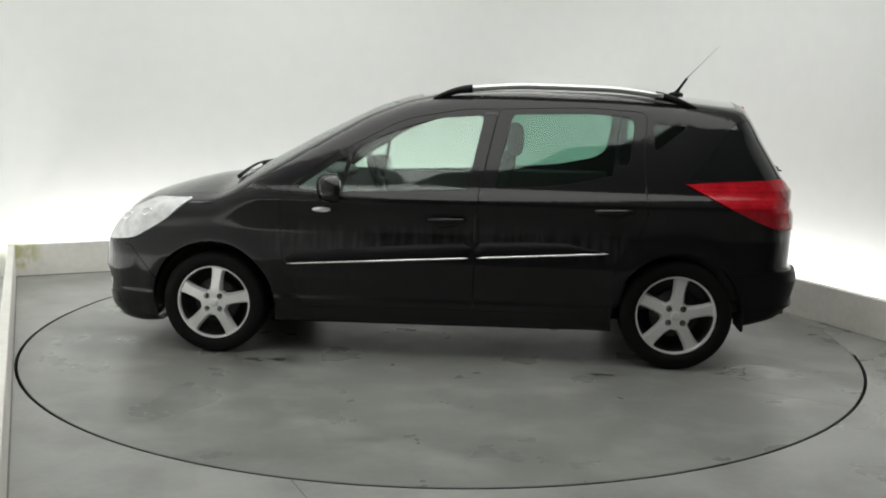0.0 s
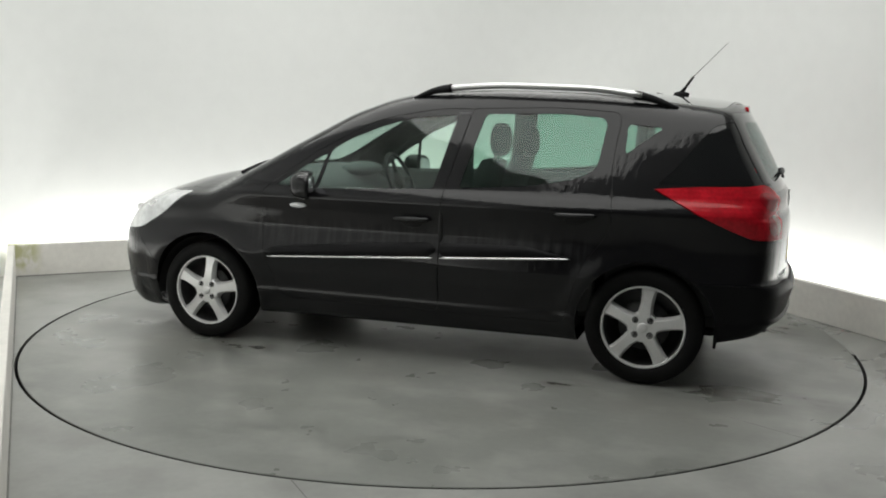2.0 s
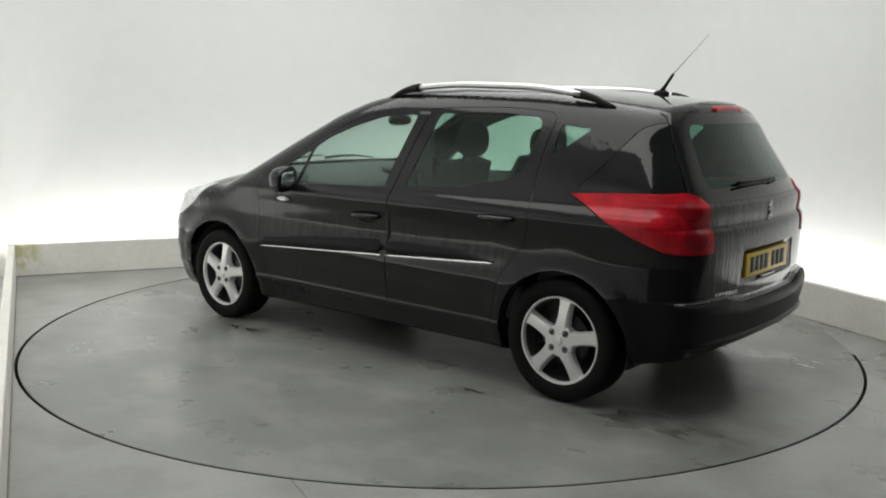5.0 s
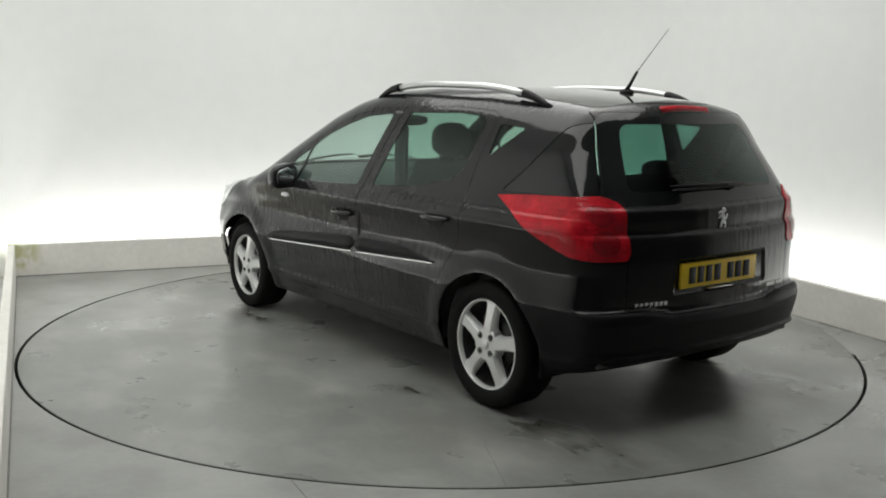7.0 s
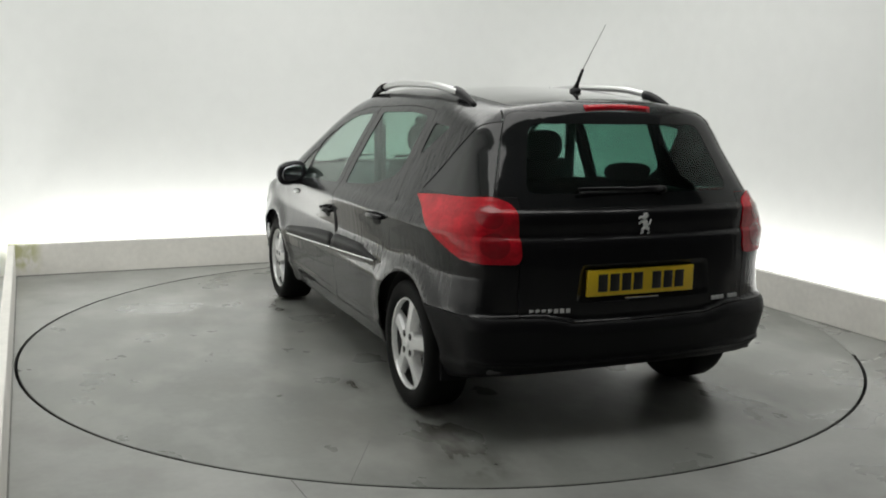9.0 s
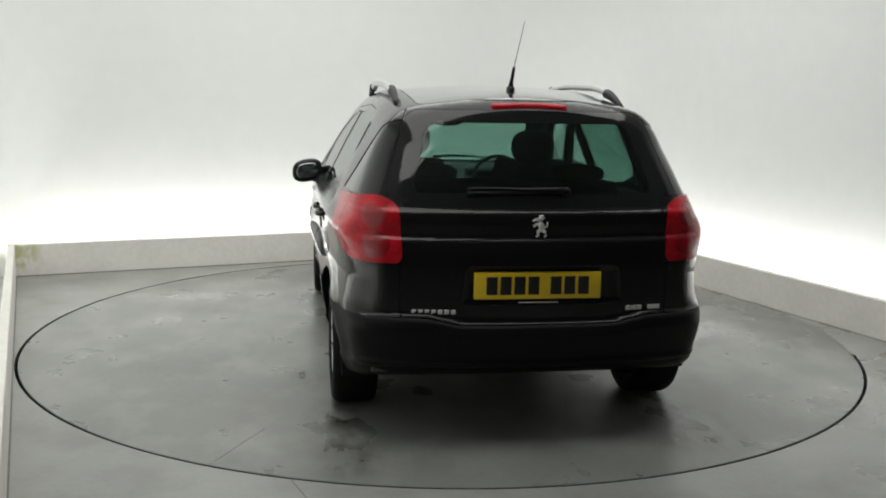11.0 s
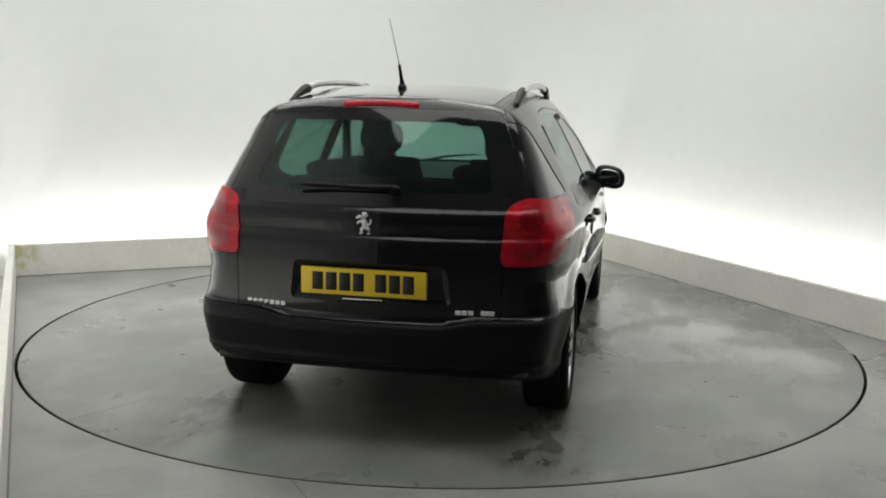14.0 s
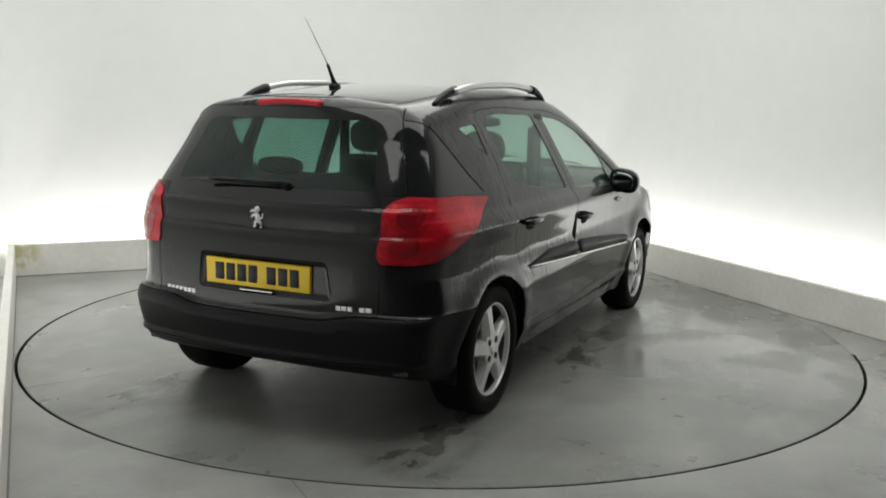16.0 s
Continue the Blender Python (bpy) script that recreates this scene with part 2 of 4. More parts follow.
def tube_bm(points, radius, n=10, bm=None, flat=1.0):
    """A tube along points; radius may be a list. flat squeezes it vertically."""
    bm = bm or bmesh.new()
    rings = []
    pts = [Vector(p) for p in points]
    rad = radius if isinstance(radius, (list, tuple)) else [radius] * len(pts)
    for i, p in enumerate(pts):
        d = (pts[min(i + 1, len(pts) - 1)] - pts[max(i - 1, 0)]).normalized()
        side = d.cross(Vector((0, 0, 1)))
        if side.length < 1e-3:
            side = Vector((1, 0, 0))
        side.normalize()
        up = side.cross(d)
        rings.append([bm.verts.new(p + side * rad[i] * math.cos(2 * math.pi * k / n) + up * rad[i] * flat * math.sin(2 * math.pi * k / n)) for k in range(n)])
    for a, b in zip(rings, rings[1:]):
        for k in range(n):
            bm.faces.new((a[k], a[(k + 1) % n], b[(k + 1) % n], b[k]))
    bm.faces.new(rings[0][::-1])
    bm.faces.new(rings[-1])
    return bm


def interp(x, table):
    xs, ys = zip(*table)
    return float(np.interp(x, xs, ys))


def smooth_table(table, n=9, span=0.12):
    """A table resampled and rounded, so that a surface from it has no kinks."""
    xs = np.array([a for a, _ in table])
    ys = np.array([b for _, b in table])
    fine = np.linspace(xs[0], xs[-1], 400)
    v = np.interp(fine, xs, ys)
    step = fine[1] - fine[0]
    w = max(int(span / step / 2), 1)
    pad = np.concatenate([2 * v[0] - v[1:w + 1][::-1], v, 2 * v[-1] - v[-w - 1:-1][::-1]])
    k = np.hanning(2 * w + 3)[1:-1]
    k /= k.sum()
    out = np.convolve(pad, k, mode="valid")
    return fine, out


# ------------------------------------------------------------------ the booth
def floor_with_hole():
    bm = bmesh.new()
    n = 160
    inner = [bm.verts.new(((TABLE_R + 0.016) * math.cos(2 * math.pi * i / n), (TABLE_R + 0.016) * math.sin(2 * math.pi * i / n), 0)) for i in range(n)]
    low = [bm.verts.new((v.co.x, v.co.y, -0.12)) for v in inner]
    outer = []
    for i in range(n):
        a = 2 * math.pi * i / n
        c, s = math.cos(a), math.sin(a)
        k = 9.0 / max(abs(c), abs(s))
        outer.append(bm.verts.new((c * k, s * k, 0)))
    for i in range(n):
        j = (i + 1) % n
        bm.faces.new((inner[i], outer[i], outer[j], inner[j]))
        bm.faces.new((low[i], inner[i], inner[j], low[j])).material_index = 1
    bm.faces.new(low[::-1]).material_index = 1
    return bm


floor = tagged(part("floor", floor_with_hole(), [M_FLOOR, M_GAP], smooth=False), "grey painted concrete studio floor with scuffs", "floor", kind="structure")


part("joint", box_bm(-0.27, 0.27, -0.002, 0.002, -0.004, 0.001, 0.0005, 1), M_JOINT, floor, "thin dark joint in the concrete", smooth=False,
     matrix=pose(-0.43, -2.635, 0, 0, 0, -62.4))


def arc_bm(a0, a1, r0, r1, z0, z1, n=60):
    bm = bmesh.new()
    cols = []
    for i in range(n + 1):
        a = radians(a0 + (a1 - a0) * i / n)
        cols.append([bm.verts.new((r * math.cos(a), r * math.sin(a), z)) for r, z in ((r0, z1), (r1, z1), (r1, z0), (r0, z0))])
    for a, b in zip(cols, cols[1:]):
        for k in range(4):
            bm.faces.new((a[k], b[k], b[(k + 1) % 4], a[(k + 1) % 4]))
    bm.faces.new(cols[0])
    bm.faces.new(cols[-1][::-1])
    return bm


# closes the ring gap from the right round to the back
part("gap_filling", arc_bm(-10.5, 95, TABLE_R + 0.0008, TABLE_R + 0.0158, -0.03, -0.0006), M_FLOOR, floor, "grey filling nearly level with the floor", smooth=False)


def wall_strip(name, pts, z0, z1, t, material, kind="structure"):
    """An upright wall along plan points (booth space); t: thickness to its outer side (left of the way)."""
    bm = bmesh.new()
    cols = []
    for i, p in enumerate(pts):
        d = (Vector(pts[min(i + 1, len(pts) - 1)]) - Vector(pts[max(i - 1, 0)])).normalized()
        o = Vector((-d.y, d.x)) * t
        q = Vector(p)
        cols.append([bm.verts.new((q.x, q.y, z0)), bm.verts.new((q.x, q.y, z1)), bm.verts.new((q.x + o.x, q.y + o.y, z1)), bm.verts.new((q.x + o.x, q.y + o.y, z0))])
    for a, b in zip(cols, cols[1:]):
        for k in range(4):
            bm.faces.new((a[k], b[k], b[(k + 1) % 4], a[(k + 1) % 4]))
    bm.faces.new(cols[0])
    bm.faces.new(cols[-1][::-1])
    return part(name, bm, material, matrix=booth)


wb, wr, wl = BACK + TROUGH, RIGHT + TROUGH, LEFT + TROUGH
RC = 0.9
path = [(wr, -3.2), (wr, wb - RC)]
path += [(wr - RC + RC * math.cos(a), wb - RC + RC * math.sin(a)) for a in np.linspace(0, math.pi / 2, 17)[1:]]
path += [(-wl + RC, wb)]
path += [(-wl + RC - RC * math.sin(a), wb - RC + RC * math.cos(a)) for a in np.linspace(0, math.pi / 2, 17)[1:]]
path += [(-wl, -3.2)]
wall = tagged(edge_split(wall_strip("wall_back", path[::-1], 0, WALL_H, 0.1, M_WALL), 60), "matt white curved studio wall glowing at its foot", "wall", kind="structure")


part("joint", box_bm(-1.212, -1.208, wb - 0.0012, wb + 0.01, 0.3, 1.25), M_WALL, wall, "thin upright joint in the wall", smooth=False)


def kerb(name, x0, x1, y0, y1):
    ob = part(name, box_bm(x0, x1, y0, y1, 0.0, KERB_H, 0.006), M_KERB, matrix=booth, smooth=False)
    return tagged(ob, "low off-white painted kerb hiding a light strip", "kerb", kind="structure")


kerb_back = kerb("kerb_back", -LEFT - KERB_T, RIGHT + KERB_T, BACK, BACK + KERB_T)
kerb_back.data.materials[0] = M_KERB_MOSS
kerb("kerb_right", RIGHT, RIGHT + KERB_T, -3.2, BACK - 0.002)
kerb_left = kerb("kerb_left", -LEFT - KERB_T, -LEFT, -3.2, BACK - 0.002)
part("joint", box_bm(-LEFT + 0.008, RIGHT - 0.01, BACK - 0.007, BACK + 0.001, -0.002, 0.005, 0.001, 1), M_JOINT, kerb_back, "dark sealant along the kerb's foot", smooth=False)
part("joint", box_bm(-LEFT - 0.001, -LEFT + 0.007, -3.19, BACK - 0.008, -0.002, 0.005, 0.001, 1), M_JOINT, kerb_left, "dark sealant along the kerb's foot", smooth=False)

M_WHITECEIL = mat("white_ceiling", (0.72, 0.73, 0.72), 0.85, grain=0.02, scale=6)
tagged(part("ceiling_booth", box_bm(-wl + 0.02, wr - 0.02, -2.75, wb - 0.02, WALL_H - 0.05, WALL_H - 0.01), M_WHITECEIL, matrix=booth, smooth=False), "matt white ceiling over the booth", "ceiling", kind="structure")
ceiling = tagged(part("ceiling", box_bm(-9, 9, -9, 9, WALL_H, WALL_H + 0.1), M_CEIL, smooth=False), "plain grey hall ceiling", "ceiling", kind="structure")
for nm, x0, x1, y0, y1 in (("wall_front", -9, 9, -9.1, -9), ("wall_far", -9, 9, 9, 9.1), ("wall_left", -9.1, -9, -9, 9), ("wall_right", 9, 9.1, -9, 9)):
    tagged(part(nm, box_bm(x0, x1, y0, y1, 0, WALL_H), M_DARK, smooth=False), "plain grey wall of the hall", "wall", kind="structure")


def turntable_bm():
    bm = bmesh.new()
    lathe_bm([(0.0001, 0.0), (0.8, 0.0), (1.6, 0.0), (TABLE_R - 0.003, 0.0), (TABLE_R, -0.003), (TABLE_R, -0.06)], 160, "z", bm)
    for f in bm.faces:
        if f.calc_center_median().z < -0.01:
            f.material_index = 1
    return bm


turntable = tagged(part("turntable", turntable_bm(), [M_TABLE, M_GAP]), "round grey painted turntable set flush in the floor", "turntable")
edge_split(turntable, 30)
for p, q in (((-2.09, 1.245), (-1.70, 1.04)),):
    d = (Vector(q) - Vector(p))
    bm = box_bm(-d.length / 2, d.length / 2, -0.0012, 0.0012, -0.01, 0.0008, 0.0005, 1)
    part("joint", bm, M_JOINT, turntable, "thin dark joint between deck plates", matrix=pose((p[0] + q[0]) / 2, (p[1] + q[1]) / 2, 0, 0, 0, math.degrees(math.atan2(d.y, d.x))))

# ------------------------------------------------------------------ the car
car = tagged(new("car"), "black estate car with alloy wheels, roof rails and red tail lights", "car")

S_TOP = smooth_table([(-2.1, 1.33), (-1.78, 1.415), (-1.66, 1.437), (-1.5, 1.456), (-1.32, 1.471), (-0.9, 1.498), (-0.4, 1.505), (0.0, 1.487), (0.25, 1.447), (0.45, 1.385),
                      (0.8, 1.215), (1.19, 1.0), (1.27, 0.962), (1.45, 0.945), (1.6, 0.912), (1.8, 0.852), (1.95, 0.785), (2.06, 0.70), (2.2, 0.52)], span=0.16)
S_CROWN = smooth_table([(-2.1, 0.26), (-1.4, 0.2), (-1.0, 0.12), (0.0, 0.1), (0.4, 0.18), (0.8, 0.2), (1.2, 0.17), (1.6, 0.15), (2.2, 0.22)], span=0.4)
S_REAR = smooth_table([(0.1, -1.78), (0.27, -1.90), (0.335, -1.95), (0.355, -1.985), (0.372, -1.97), (0.42, -1.982), (0.5, -1.998), (0.54, -1.988), (0.56, -1.95), (0.60, -1.952), (0.75, -1.954),
                       (0.83, -1.952), (0.860, -1.946), (0.876, -1.929), (0.93, -1.934), (0.970, -1.933), (0.986, -1.917), (1.0, -1.910), (1.1, -1.863), (1.25, -1.785), (1.40, -1.70), (1.5, -1.64)], span=0.02)
S_FRONT = smooth_table([(0.05, 1.88), (0.13, 1.97), (0.22, 2.04), (0.45, 2.065), (0.6, 2.045), (0.7, 2.0), (0.9, 1.9), (1.5, 1.7)], span=0.08)
S_SIDE = smooth_table([(0.1, 0.72), (0.2, 0.785), (0.27, 0.806), (0.325, 0.832), (0.345, 0.826), (0.45, 0.849), (0.55, 0.861), (0.62, 0.846), (0.70, 0.834), (0.80, 0.846), (0.885, 0.862), (0.925, 0.838), (0.95, 0.816), (1.05, 0.772), (1.2, 0.70), (1.38, 0.605), (1.5, 0.53)], span=0.04)
S_PLAN = smooth_table([(-2.1, 0.82), (-1.9, 0.88), (-1.6, 0.95), (-1.2, 0.985), (-0.6, 1.0), (0.6, 1.0), (1.1, 1.01), (1.4, 1.018), (1.7, 0.98), (1.9, 0.91), (2.1, 0.82)], span=0.3)


def tab(t, v):
    return np.interp(v, t[0], t[1])


def smax(a, b, k):
    return np.maximum(a, b) + np.maximum(k - np.abs(a - b), 0) ** 2 / (4 * k)


def flare(x, z):
    """Wheel-arch lips stand a little proud of the sides."""
    out = 0.0
    for wx in (1.27, -1.27):
        d = np.hypot(x - wx, z - 0.29)
        out = out + 0.014 * np.exp(-((d - 0.37) / 0.06) ** 2)
    # the doors swell towards the rubbing strips, which climb to the rear
    strip = 0.5275 + (0.845 - x) * 0.0602 + 0.035
    return out + 0.010 * np.exp(-((z - strip) / 0.05) ** 2) * np.interp(x, [-1.15, -0.85, 0.8, 1.05], [0, 1, 1, 0])


def body_f(x, y, z):
    ay = np.abs(y)
    side = ay - tab(S_SIDE, z) * tab(S_PLAN, x) - flare(x, z)
    top = (z - tab(S_TOP, x) + tab(S_CROWN, x) * y * y) * np.interp(x, [0.2, 0.5, 1.2, 1.35], [1.0, 0.86, 0.86, 1.0])
    # the bumper's loading step dips in the middle
    dip = 0.03 * np.interp(ay, [0.32, 0.46], [1.0, 0.0]) * np.interp(z, [0.42, 0.49, 0.57, 0.66], [0.0, 1.0, 1.0, 0.0])
    rear = tab(S_REAR, z + dip) + (0.17 + np.interp(z, [0.98, 1.25], [0.0, 0.13])) * ay * ay + 0.32 * np.maximum(ay - 0.5, 0) ** 2 - x
    front = x - tab(S_FRONT, z) + 0.2 * ay * ay + 0.55 * np.maximum(ay - 0.45, 0) ** 2
    bottom = np.interp(x, [-2.0, -1.85, -1.62, -1.5, 1.5, 1.7, 2.1], [0.325, 0.285, 0.24, 0.19, 0.17, 0.135, 0.13]) - z
    f = smax(side, top, 0.09)
    f = smax(f, rear, np.interp(z, [0.5, 0.6, 1.22, 1.38], [0.07, 0.12, 0.12, 0.05]))
    f = smax(f, front, 0.12)
    return smax(f, bottom, 0.04)


CORE = np.array([[-1.45, 1.30], [-0.30, 0.30], [0.42, 0.62]])


def hull_points(q):
    """Body surface points along rays from the core box to the cage points q (n x 3)."""
    c = np.clip(q, CORE[:, 0], CORE[:, 1])
    d = q - c
    lo, hi = np.zeros(len(q)), np.ones(len(q))
    for _ in range(34):
        mid = (lo + hi) / 2
        p = c + d * mid[:, None]
        out = body_f(p[:, 0], p[:, 1], p[:, 2]) > 0
        hi, lo = np.where(out, mid, hi), np.where(out, lo, mid)
    return c + d * lo[:, None]


def cage_axis(a, b, core, n_core, n_out):
    return np.concatenate([np.linspace(a, core[0], n_out, endpoint=False), np.linspace(core[0], core[1], n_core, endpoint=False), np.linspace(core[1], b, n_out + 1)])


def body_bm():
    lo, hi = (-2.6, -1.3, -0.25), (2.6, 1.3, 1.9)
    ax = [cage_axis(lo[0], hi[0], CORE[0], 96, 16), cage_axis(lo[1], hi[1], CORE[1], 16, 14), cage_axis(lo[2], hi[2], CORE[2], 12, 44)]
    index, pts, faces = {}, [], []

    def vid(i, j, k):
        key = (i, j, k)
        if key not in index:
            index[key] = len(pts)
            pts.append((ax[0][i], ax[1][j], ax[2][k]))
        return index[key]

    nx, ny, nz = (len(a) - 1 for a in ax)
    for i in range(nx):
        for j in range(ny):
            for k in (0, nz):
                f = [vid(i, j, k), vid(i + 1, j, k), vid(i + 1, j + 1, k), vid(i, j + 1, k)]
                faces.append(f if k else f[::-1])
    for i in range(nx):
        for k in range(nz):
            for j in (0, ny):
                f = [vid(i, j, k), vid(i + 1, j, k), vid(i + 1, j, k + 1), vid(i, j, k + 1)]
                faces.append(f[::-1] if j else f)
    for j in range(ny):
        for k in range(nz):
            for i in (0, nx):
                f = [vid(i, j, k), vid(i, j + 1, k), vid(i, j + 1, k + 1), vid(i, j, k + 1)]
                faces.append(f if i else f[::-1])
    co = hull_points(np.array(pts))
    bm = bmesh.new()
    vs = [bm.verts.new(c) for c in co]
    for f in faces:
        bm.faces.new([vs[i] for i in f])
    bmesh.ops.recalc_face_normals(bm, faces=bm.faces[:])
    return bm


def side_y(x, z, off=0.0):
    """Half-width of the body at x, z."""
    lo, hi = 0.0, 1.2
    for _ in range(30):
        m = (lo + hi) / 2
        if body_f(np.array(x), np.array(m), np.array(z)) > 0:
            hi = m
        else:
            lo = m
    return lo + off


def rear_x(y, z, off=0.0):
    lo, hi = 0.0, 2.4
    for _ in range(30):
        m = (lo + hi) / 2
        if body_f(np.array(-m), np.array(y), np.array(z)) > 0:
            hi = m
        else:
            lo = m
    return -(lo + off)


def top_z(x, y, off=0.0):
    lo, hi = 0.4, 1.8
    for _ in range(30):
        m = (lo + hi) / 2
        if body_f(np.array(x), np.array(y), np.array(m)) > 0:
            hi = m
        else:
            lo = m
    return lo + off


def round_poly(poly, r, n=5):
    """Rounds the corners of a plan polygon."""
    out = []
    m = len(poly)
    for i, p in enumerate(poly):
        rr = r[i] if isinstance(r, (list, tuple)) else r
        p = Vector(p)
        a, b = Vector(poly[i - 1]) - p, Vector(poly[(i + 1) % m]) - p
        if rr <= 0:
            out.append(tuple(p))
            continue
        k = min(rr, a.length * 0.45, b.length * 0.45)
        s, e = p + a.normalized() * k, p + b.normalized() * k
        for j in range(n + 1):
            t = j / n
            out.append(tuple(s * (1 - t) ** 2 + p * 2 * t * (1 - t) + e * t * t))
    return out


def inside(poly, u, v):
    hit, n = False, len(poly)
    for i in range(n):
        (x1, y1), (x2, y2) = poly[i], poly[i - 1]
        if (y1 > v) != (y2 > v) and u < (x2 - x1) * (v - y1) / (y2 - y1) + x1:
            hit = not hit
    return hit


def cut(bm, poly, axes, ok):
    """Cuts the outline of poly (in the plane of axes) into the faces for which ok(centre, normal) holds; returns the faces inside."""
    a, b = axes
    us, vs = [p[0] for p in poly], [p[1] for p in poly]
    for i in range(len(poly)):
        (u1, v1), (u2, v2) = poly[i - 1], poly[i]
        if abs(u1 - u2) + abs(v1 - v2) < 1e-6:
            continue
        no = [0.0, 0.0, 0.0]
        no[a], no[b] = v2 - v1, u1 - u2
        co = [0.0, 0.0, 0.0]
        co[a], co[b] = u1, v1
        e0u, e1u, e0v, e1v = min(u1, u2) - 0.05, max(u1, u2) + 0.05, min(v1, v2) - 0.05, max(v1, v2) + 0.05
        fs = []
        for f in bm.faces:
            c = f.calc_center_median()
            if e0u < c[a] < e1u and e0v < c[b] < e1v and ok(c, f.normal):
                fs.append(f)
        geom = fs + list({e for f in fs for e in f.edges}) + list({v for f in fs for v in f.verts})
        bmesh.ops.bisect_plane(bm, geom=geom, plane_co=co, plane_no=no, dist=1e-5)
    res = []
    for f in bm.faces:
        c = f.calc_center_median()
        if min(us) < c[a] < max(us) and min(vs) < c[b] < max(vs) and ok(c, f.normal) and inside(poly, c[a], c[b]):
            res.append(f)
    return res


def take(bm, faces):
    """Lifts faces out of bm into a mesh of their own."""
    nb = bmesh.new()
    m = {}
    for f in faces:
        vs = []
        for v in f.verts:
            if v not in m:
                m[v] = nb.verts.new(v.co)
            vs.append(m[v])
        nb.faces.new(vs)
    bmesh.ops.delete(bm, geom=faces, context="FACES")
    return nb


def grown(poly, d):
    """The outline moved outwards by d."""
    n = len(poly)
    turn = sum(poly[i - 1][0] * poly[i][1] - poly[i][0] * poly[i - 1][1] for i in range(n))
    sg = 1 if turn > 0 else -1
    out = []
    for i in range(n):
        a, p, b = Vector(poly[i - 1]), Vector(poly[i]), Vector(poly[(i + 1) % n])
        u, v = (p - a).normalized(), (b - p).normalized()
        nu, nv = Vector((u.y, -u.x)) * sg, Vector((v.y, -v.x)) * sg
        w = nu + nv
        w = w / max(w.length_squared, 0.3) * 2 * d if w.length > 1e-6 else nu * d
        out.append(tuple(p + w))
    return out


def cut_panel(bm, poly, axes, ok, gap):
    """Cuts a panel out, with an open joint of that width round it."""
    cut(bm, grown(poly, gap), axes, ok)
    inner = cut(bm, poly, axes, ok)
    outer = grown(poly, gap)
    keep = set(inner)
    a, b = axes
    ring = []
    for f in bm.faces:
        c = f.calc_center_median()
        if f not in keep and ok(c, f.normal) and inside(outer, c[a], c[b]):
            ring.append(f)
    nb = take(bm, inner)
    bmesh.ops.delete(bm, geom=ring, context="FACES")
    return nb


def surface_normals(co):
    e = 0.004
    g = np.zeros_like(co)
    for k in range(3):
        d = np.zeros(3)
        d[k] = e
        p, q = co + d, co - d
        g[:, k] = body_f(p[:, 0], p[:, 1], p[:, 2]) - body_f(q[:, 0], q[:, 1], q[:, 2])
    return g / np.maximum(np.linalg.norm(g, axis=1, keepdims=True), 1e-9)


def panel(name, bm, material, label="", t=0.004, lift=0.0):
    """A sheet of the body's skin as a part of the car: t thick, with closed rims and the true normals of the surface."""
    bm.verts.index_update()
    co = np.array([v.co[:] for v in bm.verts])
    nr = surface_normals(co)
    n = len(co)
    faces, loops = [], []
    for f in bm.faces:
        ids = [v.index for v in f.verts]
        c = nr[ids].mean(axis=0)
        if f.normal.dot(Vector(c)) < 0:
            ids = ids[::-1]
        faces.append(ids)
        loops += [tuple(nr[i]) for i in ids]
    skin = list(faces)
    for ids in skin:
        back = [i + n for i in ids[::-1]]
        faces.append(back)
        loops += [tuple(-nr[i - n]) for i in back]
    seen = {}
    for ids in skin:
        for i, j in zip(ids, ids[1:] + ids[:1]):
            seen[(i, j)] = True
    for i, j in seen:
        if (j, i) not in seen:
            w = np.cross(co[j] - co[i], nr[i])
            w = w / max(np.linalg.norm(w), 1e-9)
            faces.append([j, i, i + n, j + n])
            loops += [tuple(w)] * 4
    pts = np.concatenate([co + nr * lift, co + nr * (lift - t)])
    bm.free()
    me = bpy.data.meshes.new(name)
    me.from_pydata([tuple(p) for p in pts], [], faces)
    me.polygons.foreach_set("use_smooth", [True] * len(me.polygons))
    me.normals_split_custom_set(loops)
    me.materials.append(material)
    ob = new(name, me)
    ob.parent = car
    if label:
        ob["label"] = label
    return ob


def solid(ob, t=0.004):
    md = ob.modifiers.new("thickness", "SOLIDIFY")
    md.thickness, md.offset = t, -1
    return ob


left_side = lambda c, n: c.y > 0.35 and abs(n.y) > 0.30
right_side = lambda c, n: c.y < -0.35 and abs(n.y) > 0.30

FRONT_GLASS = round_poly([(0.545, 0.925), (0.50, 1.135), (0.40, 1.20), (0.23, 1.27), (0.04, 1.325), (-0.205, 1.343), (-0.125, 0.952)], [0.01, 0.02, 0.05, 0.05, 0.05, 0.03, 0.02])
VENT_GLASS = round_poly([(0.80, 0.935), (0.60, 1.075), (0.525, 1.115), (0.57, 0.925)], 0.012)
REAR_GLASS = round_poly([(-0.27, 0.962), (-0.36, 1.352), (-0.78, 1.362), (-1.02, 1.345), (-0.985, 1.09), (-0.905, 1.042), (-0.66, 0.990)], [0.02, 0.03, 0.05, 0.06, 0.08, 0.08, 0.08])
QUARTER_GLASS = round_poly([(-1.12, 1.318), (-1.30, 1.302), (-1.122, 1.165)], 0.025)
SIDE_REAR_GLASS = round_poly([(-1.295, 1.024), (-1.385, 1.115), (-1.47, 1.225), (-1.545, 1.318), (-1.62, 1.338), (-2.0, 1.338), (-2.0, 1.038), (-1.80, 1.038), (-1.72, 1.030)], [0.02, 0.03, 0.05, 0.03, 0.02, 0, 0, 0, 0])
